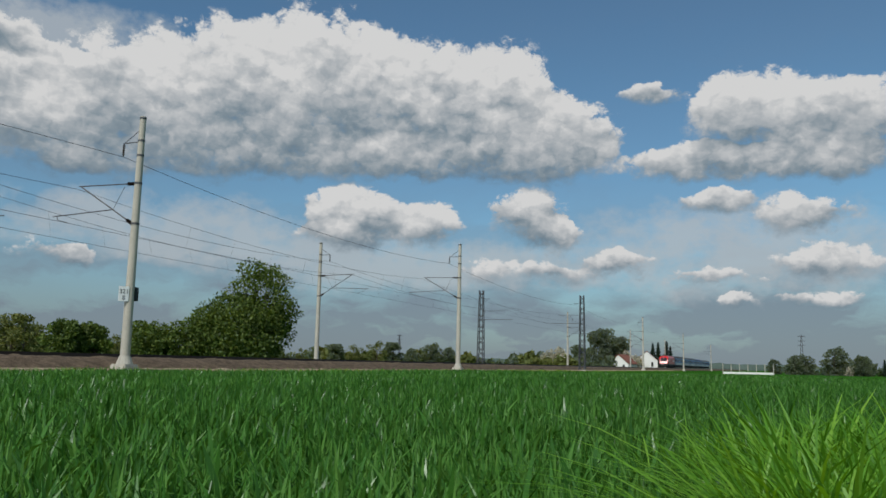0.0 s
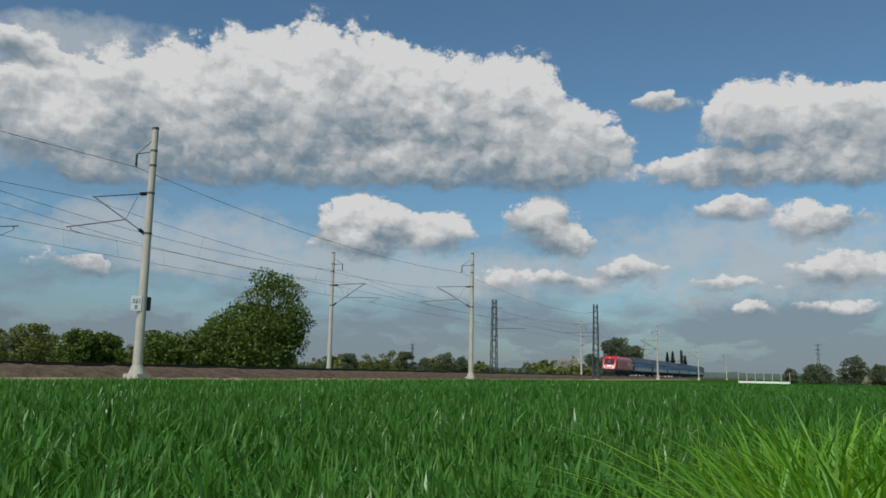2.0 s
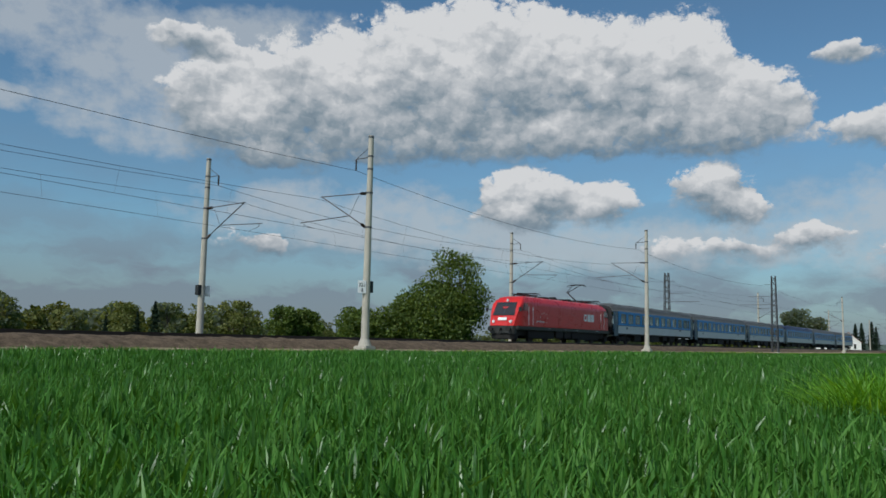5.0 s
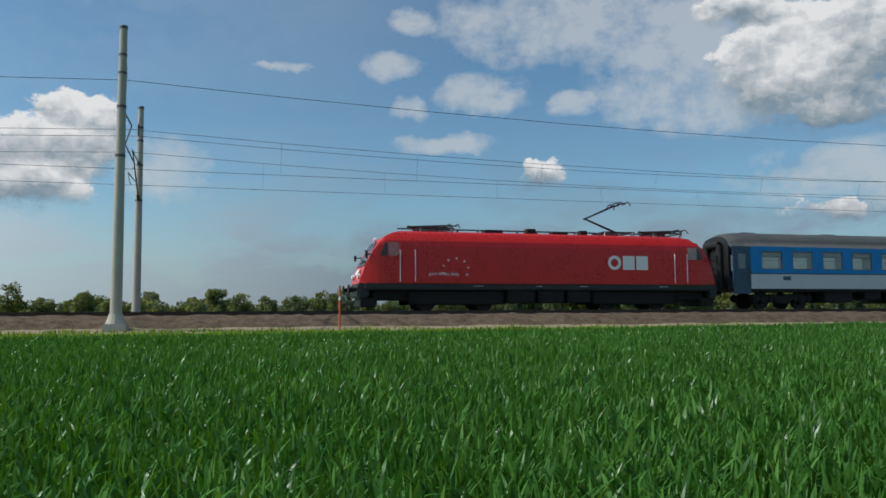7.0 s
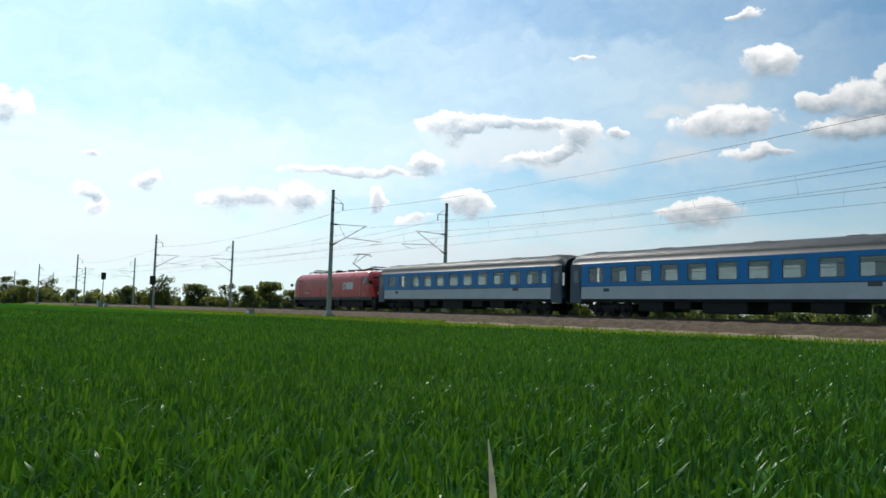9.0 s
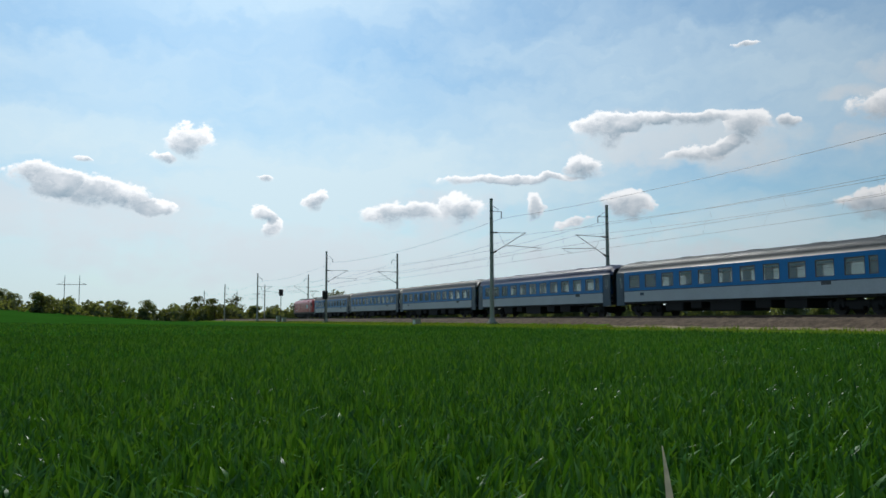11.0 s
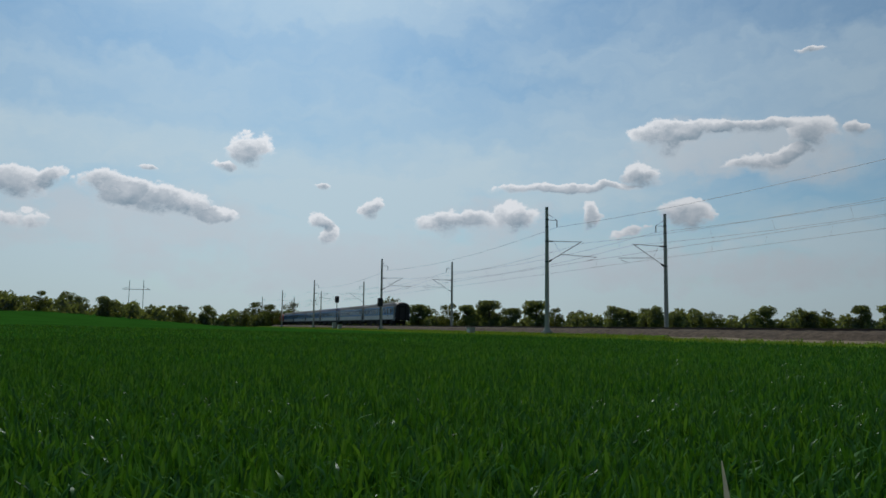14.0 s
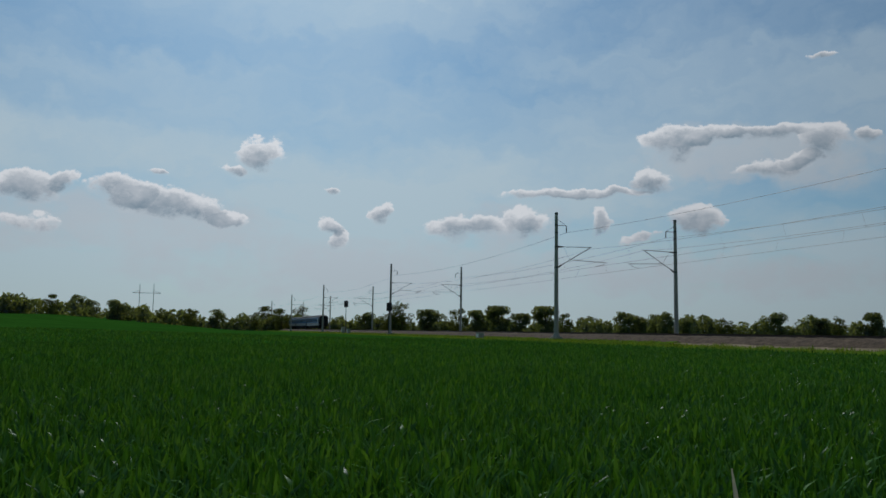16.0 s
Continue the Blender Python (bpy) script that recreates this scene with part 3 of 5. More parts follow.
def tube(bm, pts, r, seg=5):
    """One continuous round wire through the points."""
    rings = []
    for k, p in enumerate(pts):
        d = (Vector(pts[min(k + 1, len(pts) - 1)]) - Vector(pts[max(k - 1, 0)])).normalized()
        side = d.cross(Vector((0, 0, 1))).normalized()
        up = side.cross(d)
        rings.append([bm.verts.new(Vector(p) + side * (r * cos(2 * pi * q / seg)) + up * (r * sin(2 * pi * q / seg))) for q in range(seg)])
    for a, b in zip(rings, rings[1:]):
        for q in range(seg):
            bm.faces.new((a[q], a[(q + 1) % seg], b[(q + 1) % seg], b[q]))


def wire(name, pts, r, label, droppers=()):
    bm = bmesh.new()
    tube(bm, pts, r)
    ob = tagged(part(name, bm, M_WIRE), label, "wire", group="overhead wires")
    for a, b in droppers:
        bm = bmesh.new()
        rod(bm, a, b, 0.005, 0.005, 4)
        part("dropper", bm, M_WIRE, ob)
    return ob


def build_line():
    plain = concrete_mast()
    plain.matrix_basis = pose(NEAR_X[0], NEAR_ROW, MAST_BASE)
    signed = concrete_mast(True)
    signed.matrix_basis = pose(NEAR_X[1], NEAR_ROW, MAST_BASE)
    tagged(signed, label="tall concrete railway line mast with white kilometre plate")
    for x in NEAR_X[2:] + (204.5, 286.0, 400.0):
        copy_thing(plain, pose(x, NEAR_ROW, MAST_BASE))
    for x in FAR_X + (187.0, 262.0, 340.0):
        if x != 56.0:
            copy_thing(plain, pose(x, FAR_ROW, MAST_BASE, 0, 0, 180))
    copy_thing(signed, pose(56.0, FAR_ROW, MAST_BASE, 0, 0, 180))
    lat = lattice_mast(10.9)
    lat.matrix_basis = pose(146, NEAR_ROW, 0.3)
    copy_thing(lat, pose(136, FAR_ROW, 0.3, 0, 0, 180))
    near_x = sorted(NEAR_X + (146.0, 204.5, 286.0, 400.0))
    far_x = sorted(FAR_X + (136.0, 187.0, 262.0, 340.0))
    for xs, row, s in ((near_x, NEAR_ROW, 1), (far_x, FAR_ROW, -1)):
        for a, b in zip(xs, xs[1:]):
            def span(y, z, sag, n=10):
                return [(a + (b - a) * k / n, y, z - sag * 4 * (k / n) * (1 - k / n)) for k in range(n + 1)]
            wire("feeder_wire", span(row + s * 1.0, MAST_BASE + 9.33, 0.75), 0.012, "thin dark feeder wire sagging between the masts")
            top = span(row + s * 3.6, MAST_BASE + 8.0, 0.75)
            contact = span(row + s * 3.9, MAST_BASE + 6.40, 0.03)
            drop = [(top[k], contact[k]) for k in range(1, 10)] if -140 < a < 100 else ()
            wire("messenger_wire", top, 0.010, "dark catenary messenger wire with droppers", drop)
            wire("contact_wire", contact, 0.010, "straight dark contact wire over the track")


build_line()


# ---- small trackside things ----
def signal(x, y, top, label):
    s = empty("railway_signal", pose(x, y, 0.3), label=label, category="signal", group="railway signals")
    bm = bmesh.new()
    rod(bm, (0, 0, 0), (0, 0, top - 1.2), 0.09, 0.07, 10)
    part("post", bm, M_STEEL, s)
    bm = bmesh.new()
    box(bm, -0.12, 0.12, -0.42, 0.42, top - 1.6, top - 0.3, 0.06)
    part("signal_head", bm, M_BLACK, s, "black signal head")
    for k in range(3):
        bm = bmesh.new()
        rod(bm, (0.12, 0, top - 1.35 + 0.38 * k), (0.36, 0, top - 1.35 + 0.38 * k), 0.12, 0.12, 12)
        part("hood", bm, M_BLACK, s)
    bm = bmesh.new()
    box(bm, -0.25, 0.25, -0.25, 0.25, -0.3, 0.12, 0.03)
    part("foot", bm, M_CONCRETE, s)


def cabinet(x, y, w, h):
    c = empty("trackside_cabinet", pose(x, y, 0.25), label="small pale concrete trackside cabinet on the verge", category="cabinet", group="trackside cabinets")
    bm = bmesh.new()
    box(bm, -w / 2, w / 2, -0.3, 0.3, -0.1, h, 0.03)
    part("body", bm, M_CONCRETE, c)
    bm = bmesh.new()
    box(bm, -w / 2 - 0.05, w / 2 + 0.05, -0.35, 0.35, h, h + 0.07, 0.02)
    part("lid", bm, M_CONCRETE, c)
    bm = bmesh.new()
    box(bm, -w / 2 + 0.07, w / 2 - 0.07, -0.315, -0.303, 0.08, h - 0.08, 0.004)
    part("door", bm, M_SIGN, c)


def marker_post():
    p = empty("marker_post", pose(4.2, 29.6, 0.2), label="thin orange marker post with white band", category="post")
    bm = bmesh.new()
    rod(bm, (0, 0, -0.2), (0, 0, 1.7), 0.035, 0.035, 10)
    part("stake", bm, M_ORANGE, p)
    for z in (1.15,):
        bm = bmesh.new()
        rod(bm, (0, 0, z), (0, 0, z + 0.14), 0.039, 0.039, 10)
        part("band", bm, M_WHITE, p, "white reflective band")


signal(-158.0, 30.3, 6.7, "railway signal with black head on a steel post")
signal(-121.0, 30.0, 5.2, "low railway signal with black head beside a mast")
for cx, cy, cw, ch in ((-155.2, 29.3, 0.9, 1.2), (-149.5, 29.3, 1.0, 0.8), (-78.6, 29.3, 0.9, 0.5)):
    cabinet(cx, cy, cw, ch)
marker_post()


# ---- the train: every vehicle stands on its rails with its leading end at x = 0, running towards -x ----
def letters(name, txt, size, mat, parent, m, align="CENTER"):
    c = bpy.data.curves.new(name, "FONT")
    c.body, c.size, c.align_x, c.extrude = txt, size, align, 0.003
    tmp = bpy.data.objects.new("tmp", c)
    me = bpy.data.meshes.new_from_object(tmp)
    bpy.data.objects.remove(tmp)
    me.materials.append(mat)
    return shared(name, me, parent, m)


def wheel_mesh():
    bm = bmesh.new()
    rod(bm, (0, -0.07, 0), (0, 0.07, 0), 0.48, 0.48, 24)
    rod(bm, (0, 0.05, 0), (0, 0.09, 0), 0.52, 0.52, 24)
    rod(bm, (0, -0.12, 0), (0, 0.0, 0), 0.15, 0.18, 12)
    me = bpy.data.meshes.new("wheel")
    bm.to_mesh(me)
    bm.free()
    me.materials.append(M_WHEEL)
    return me


WHEEL = wheel_mesh()


def bogie(parent, x, base, name="bogie"):
    b = empty(name, pose(x, 0, 0))
    b.parent = parent
    for s in (-1, 1):
        bm = bmesh.new()
        box(bm, -base / 2 - 0.7, base / 2 + 0.7, s * 1.0 - 0.09, s * 1.0 + 0.09, 0.48, 0.78, 0.04)
        box(bm, -0.5, 0.5, s * 1.0 - 0.12, s * 1.0 + 0.12, 0.3, 0.55, 0.05)
        for w in (-1, 1):
            box(bm, w * base / 2 - 0.22, w * base / 2 + 0.22, s * 1.02 - 0.14, s * 1.02 + 0.14, 0.30, 0.68, 0.05)
            rod(bm, (w * base / 2 - 0.42, s * 1.05, 0.4), (w * base / 2 - 0.42, s * 1.05, 0.85), 0.10, 0.10, 10)
            rod(bm, (w * base / 2 + 0.42, s * 1.05, 0.4), (w * base / 2 + 0.42, s * 1.05, 0.85), 0.10, 0.10, 10)
        part("side_frame", bm, M_BOGIE, b)
        for w in (-1, 1):
            shared("wheel", WHEEL, b, pose(w * base / 2, s * 0.78, 0.48, 0, 0, 0 if s < 0 else 180))
    bm = bmesh.new()
    box(bm, -base / 2 + 0.1, base / 2 - 0.1, -0.9, 0.9, 0.45, 0.85, 0.05)
    for w in (-1, 1):
        rod(bm, (w * base / 2, -0.78, 0.48), (w * base / 2, 0.78, 0.48), 0.09, 0.09, 10)
    part("bolster", bm, M_BOGIE, b)
    return b


def buffers(parent, x, s, z=1.06):
    for y in (-0.88, 0.88):
        bm = bmesh.new()
        rod(bm, (x, y, z), (x + s * 0.42, y, z), 0.10, 0.09, 12)
        rod(bm, (x + s * 0.42, y, z), (x + s * 0.48, y, z), 0.22, 0.22, 16)
        part("buffer", bm, M_BOGIE, parent)
    bm = bmesh.new()
    box(bm, min(x, x + s * 0.35), max(x, x + s * 0.35), -0.06, 0.06, z - 0.12, z + 0.06, 0.02)
    line(bm, [(x + s * 0.3, 0, z), (x + s * 0.36, 0, z - 0.45), (x + s * 0.15, 0, z - 0.5)], 0.035)
    part("coupling_hook", bm, M_BOGIE, parent)


def pantograph(parent, x, raised):
    p = empty("pantograph", pose(x, 0, 3.86))
    p.parent = parent
    bm = bmesh.new()
    for y in (-0.7, 0.7):
        rod(bm, (-0.9, y, 0.12), (0.9, y, 0.12), 0.035, 0.035, 6)
    for u in (-0.9, 0.0, 0.9):
        rod(bm, (u, -0.7, 0.12), (u, 0.7, 0.12), 0.03, 0.03, 6)
    part("base_frame", bm, M_BLACK, p)
    for u in (-0.8, 0.8):
        for y in (-0.7, 0.7):
            bm = bmesh.new()
            for k in range(3):
                rod(bm, (u, y, -0.06 + 0.06 * k), (u, y, -0.02 + 0.06 * k), 0.09, 0.07, 10)
            part("insulator", bm, M_INSULATOR, p)
    knee = Vector((-1.65, 0, 0.85)) if raised else Vector((-1.3, 0, 0.22))
    head = Vector((0.35, 0, 1.68)) if raised else Vector((0.9, 0, 0.30))
    bm = bmesh.new()
    rod(bm, (0.25, 0, 0.14), knee, 0.065, 0.05, 8)
    part("lower_arm", bm, M_BLACK, p)
    bm = bmesh.new()
    for y in (-1, 1):
        rod(bm, knee + Vector((0, 0.08 * y, 0)), head + Vector((0, 0.42 * y, 0)), 0.035, 0.03, 6)
    rod(bm, knee + Vector((0, -0.1, 0)), knee + Vector((0, 0.1, 0)), 0.06, 0.06, 8)
    part("upper_arm", bm, M_BLACK, p)
    bm = bmesh.new()
    for u in (-0.22, 0.22):
        line(bm, [head + Vector((u, -0.95, -0.18)), head + Vector((u, -0.72, 0.02)), head + Vector((u, 0.72, 0.02)), head + Vector((u, 0.95, -0.18))], 0.03, 6)
    rod(bm, head + Vector((-0.25, 0.4, -0.04)), head + Vector((0.25, 0.4, -0.04)), 0.025, 0.025, 6)
    rod(bm, head + Vector((-0.25, -0.4, -0.04)), head + Vector((0.25, -0.4, -0.04)), 0.025, 0.025, 6)
    part("collector_head", bm, M_BLACK, p)


LOCO = 19.6
NOSE = [(0.00, 1.32), (0.10, 1.60), (0.28, 2.10), (0.52, 2.62), (0.74, 2.98), (1.00, 3.30), (1.28, 3.52), (1.62, 3.69), (2.0, 3.78), (2.6, 3.82)]


def loco_shell(bm):
    """The red body: cross sections from nose to nose, narrowing in plan at the ends, the roof edge sloping in."""
    stations = [0.0, 0.05, 0.14, 0.28, 0.46, 0.66, 0.9, 1.2, 1.6, 2.0, 2.6]
    xs = stations + [4.5, 7, 9.8, 12.6, 15.1] + [LOCO - s for s in stations[::-1]]
    rings = []
    for x in xs:
        d = min(x, LOCO - x)
        top = float(np.interp(d, [p[0] for p in NOSE], [p[1] for p in NOSE])) if d < 2.6 else 3.82
        half = 1.49 - 0.33 * max(0.0, 1 - d / 1.5) ** 2.0
        shape = [(1.0, 1.28), (1.0, 1.9), (1.0, 2.6), (0.995, 3.05), (0.965, 3.28), (0.88, 3.48), (0.78, 3.66), (0.66, 3.76), (0.45, 3.81), (0.0, 3.82)]
        ring = []
        for f, z in shape:
            zz = min(z, top - 0.05 * (1 - f) * 0 - (0 if f < 0.1 else 0.02 * f))
            ring.append((f * half, zz))
        pts = [(-y, z) for y, z in ring] + [(y, z) for y, z in ring[-2::-1]]
        rings.append([bm.verts.new((x, y, z)) for y, z in pts])
    for a, b in zip(rings, rings[1:]):
        for k in range(len(a) - 1):
            bm.faces.new((a[k], a[k + 1], b[k + 1], b[k]))
    bm.faces.new(rings[0])
    bm.faces.new(rings[-1][::-1])
    bmesh.ops.remove_doubles(bm, verts=bm.verts, dist=0.002)
    bmesh.ops.recalc_face_normals(bm, faces=bm.faces)


def slanted_panel(bm, pts, thick):
    """A flat panel through the corner points, given a thickness along its normal."""
    vs = [bm.verts.new(p) for p in pts]
    f = bm.faces.new(vs)
    f.normal_update()
    n = f.normal.copy()
    back = [bm.verts.new(Vector(p) - n * thick) for p in pts]
    bm.faces.new(back[::-1])
    for k in range(len(pts)):
        j = (k + 1) % len(pts)
        bm.faces.new((vs[j], vs[k], back[k], back[j]))
    bmesh.ops.recalc_face_normals(bm, faces=bm.faces)


def build_locomotive():
    loco = empty("locomotive", label="red electric locomotive with dark grey skirt and raised pantograph", category="locomotive", group="train vehicles")
    bm = bmesh.new()
    loco_shell(bm)
    part("body", bm, M_RED, loco, "glossy red bodywork", smooth=False)
    # dark skirt, chamfered at the ends
    bm = bmesh.new()
    box(bm, 0.25, LOCO - 0.25, -1.45, 1.45, 0.98, 1.30, 0.06)
    part("skirt", bm, M_SKIRT, loco, "grimy dark grey skirt")
    for e, s in ((0.0, 1), (LOCO, -1)):
        bm = bmesh.new()
        x0, x1 = sorted((e + s * -0.06, e + s * 0.5))
        box(bm, x0, x1, -1.22, 1.22, 0.62, 1.30, 0.08)
        part("front_apron", bm, M_SKIRT, loco)
        bm = bmesh.new()
        x0, x1 = sorted((e + s * 0.1, e + s * 0.9))
        box(bm, x0, x1, -1.1, 1.1, 0.18, 0.62, 0.06)
        part("rail_guard", bm, M_BOGIE, loco)
        buffers(loco, e + s * 0.0, -s)
        bm = bmesh.new()
        slanted_panel(bm, [(e + s * (0.30 - 0.02), y, z) if z < 2.3 else (e + s * (0.93 - 0.02), y, z) for y, z in ((-1.08, 2.12), (1.08, 2.12), (0.98, 3.22), (-0.98, 3.22))], 0.03)
        part("windscreen", bm, M_DARK_GLASS, loco, "dark cab windscreen")
        bm = bmesh.new()
        rod(bm, (e + s * 0.26, 0, 2.10), (e + s * 0.88, 0, 3.22), 0.03, 0.03, 6)
        part("windscreen_post", bm, M_BLACK, loco)
        for y in (-0.5, 0.5):
            bm = bmesh.new()
            line(bm, [(e + s * 0.27, y, 2.12), (e + s * 0.55, y * 0.6, 2.62)], 0.012)
            part("wiper", bm, M_BLACK, loco)
        bm = bmesh.new()
        rod(bm, (e + s * 1.05, 0, 3.40), (e + s * 0.92, 0, 3.40), 0.11, 0.10, 12)
        part("top_light", bm, M_SIGN, loco, "small round top light")
        for y in (-0.85, 0.85):
            bm = bmesh.new()
            rod(bm, (e + s * 0.10, y, 1.62), (e - s * 0.03, y, 1.62), 0.13, 0.12, 14)
            part("headlight", bm, M_SIGN, loco, "round headlight")
        bm = bmesh.new()
        slanted_panel(bm, [(e + s * 0.06, -0.42, 1.72), (e + s * 0.06, 0.42, 1.72), (e + s * 0.18, 0.42, 1.95), (e + s * 0.18, -0.42, 1.95)], 0.015)
        part("front_emblem", bm, M_WHITE, loco, "white emblem block")
        for side in (-1, 1):
            y = side * 1.505
            bm = bmesh.new()
            slanted_panel(bm, [(e + s * 0.98, y * 0.985, 2.56), (e + s * 1.34, y * 0.995, 2.56), (e + s * 1.34, y * 0.99, 3.16), (e + s * 1.22, y * 0.985, 3.16)], 0.04)
            part("quarter_window", bm, M_DARK_GLASS, loco)
            bm = bmesh.new()
            slanted_panel(bm, [(e + s * 1.38, y, 2.56), (e + s * 1.88, y, 2.56), (e + s * 1.88, y * 0.993, 3.18), (e + s * 1.38, y * 0.993, 3.18)], 0.04)
            part("cab_window", bm, M_GLASS, loco, "cab side window")
            bm = bmesh.new()
            x0, x1 = sorted((e + s * 2.02, e + s * 2.62))
            box(bm, x0, x1, side * 1.485, side * 1.502, 1.34, 3.16)
            part("cab_door", bm, M_RED, loco)
            for xr in (1.95, 2.70):
                bm = bmesh.new()
                rod(bm, (e + s * xr, side * 1.54, 1.36), (e + s * xr, side * 1.54, 2.85), 0.022, 0.022, 8)
                part("handrail", bm, M_WHITE, loco, "white handrail")
            bm = bmesh.new()
            for k in range(1, 3):
                box(bm, e + s * 2.32 - 0.25, e + s * 2.32 + 0.25, side * 1.40 - 0.1, side * 1.40 + 0.1, 0.35 + 0.22 * k, 0.38 + 0.22 * k)
            part("steps", bm, M_BOGIE, loco)
            bm = bmesh.new()
            rod(bm, (e + s * 0.55, side * 1.30, 2.62), (e + s * 0.30, side * 1.62, 2.62), 0.03, 0.03, 6)
            box(bm, e + s * 0.27 - 0.05, e + s * 0.27 + 0.05, side * 1.55, side * 1.75, 2.45, 2.75, 0.02)
            part("mirror", bm, M_BLACK, loco)
    # emblem blocks, stars, slogan on both sides
    for side in (-1, 1):
        y = side * 1.497
        for k, (x0, x1) in enumerate(((13.00, 13.76), (13.86, 14.54), (14.64, 15.32))):
            bm = bmesh.new()
            if k == 0:
                for q in range(20):
                    a0, a1 = 2 * pi * q / 20, 2 * pi * (q + 1) / 20
                    c = Vector((13.38, y, 2.36))
                    p = [c + Vector((cos(a) * r, side * 0.006, sin(a) * r * 0.95)) for a, r in ((a0, 0.38), (a1, 0.38), (a1, 0.21), (a0, 0.21))]
                    bm.faces.new([bm.verts.new(v) for v in p])
                bmesh.ops.remove_doubles(bm, verts=bm.verts, dist=0.001)
            else:
                box(bm, x0, x1, min(y, y + side * 0.006), max(y, y + side * 0.006), 2.01, 2.71, 0.002)
            part("emblem", bm, M_WHITE, loco, "white emblem shape")
        for k in range(7):
            a = radians(200 - 38 * k) if side < 0 else radians(-20 + 38 * k)
            c = Vector((4.75 + 0.66 * cos(a), y + side * 0.005, 1.95 + 0.52 * sin(a)))
            bm = bmesh.new()
            vs = []
            for q in range(10):
                r, b = (0.075 if q % 2 == 0 else 0.03), pi / 2 + q * pi / 5
                vs.append(bm.verts.new(c + Vector((r * cos(b), 0, r * sin(b)))))
            bm.faces.new(vs)
            part("star", bm, M_WHITE, loco)
        letters("slogan", "part of the best", 0.24, M_WHITE, loco, pose(4.15, y + side * 0.004, 1.66, 90, 0, 0 if side < 0 else 180))
        for x0, w in ((5.7, 0.5), (9.0, 0.35), (11.4, 0.45), (16.0, 0.5)):
            bm = bmesh.new()
            box(bm, x0, x0 + w, side * 1.452 - 0.004, side * 1.452 + 0.004, 1.15, 1.18)
            part("inscription", bm, M_PALE, loco, "small white inscription bar")
    # roof gear
    for x, up in ((4.0, False), (14.1, True)):
        pantograph(loco, x, up)
    pantograph(loco, 17.0, False)
    bm = bmesh.new()
    rod(bm, (2.2, 0.35, 4.02), (16.8, 0.35, 4.02), 0.035, 0.035, 6)
    for k in range(8):
        rod(bm, (5.4 + 1.1 * k, 0.35, 3.78), (5.4 + 1.1 * k, 0.35, 4.0), 0.07, 0.05, 8)
    part("roof_busbar", bm, M_BLACK, loco)
    for x0, x1, y0, y1, h in ((6.6, 7.6, -0.5, 0.1, 0.14), (9.0, 9.5, -0.3, 0.2, 0.26), (10.3, 11.2, -0.6, -0.1, 0.12), (12.0, 12.4, -0.4, 0.1, 0.22)):
        bm = bmesh.new()
        box(bm, x0, x1, y0, y1, 3.78, 3.84 + h, 0.03)
        part("roof_box", bm, M_BOGIE, loco)
    bogie(loco, 4.9, 3.0)
    bogie(loco, LOCO - 4.9, 3.0)
    bm = bmesh.new()
    box(bm, 0.7, LOCO - 0.7, -0.95, 0.95, 0.50, 1.0, 0.04)
    part("underframe", bm, M_BOGIE, loco)
    for x0, x1 in ((7.5, 9.0), (9.2, 10.6), (10.8, 12.1)):
        bm = bmesh.new()
        box(bm, x0, x1, -1.3, 1.3, 0.36, 1.0, 0.05)
        part("underfloor_case", bm, M_BOGIE, loco)
    for x in (4.9, LOCO - 4.9):
        for s in (-1, 1):
            bm = bmesh.new()
            box(bm, x - 2.45, x + 2.45, s * 1.12 - 0.06, s * 1.12 + 0.06, 0.30, 0.98, 0.05)
            part("bogie_cover", bm, M_BOGIE, loco)
    grow_tall(loco, 1.04)
    return loco


def grow_tall(vehicle, s):
    """Stretch a vehicle's body upwards from the rail, its running gear left as it is."""
    for ob in vehicle.children:
        if not ob.name.startswith(("bogie", "buffer", "coupling")):
            ob.matrix_basis = Matrix.Diagonal((1, 1, s, 1)) @ ob.matrix_basis


COACH = 26.2
BAY = [(2.15 + 2.02 * k + 0.55, 1.34) for k in range(11)]


def roof_ring(half, top, z0, n=9):
    return [(half * cos(pi * k / (n - 1)), z0 + (top - z0) * sin(pi * k / (n - 1)) ** 0.8) for k in range(n)]


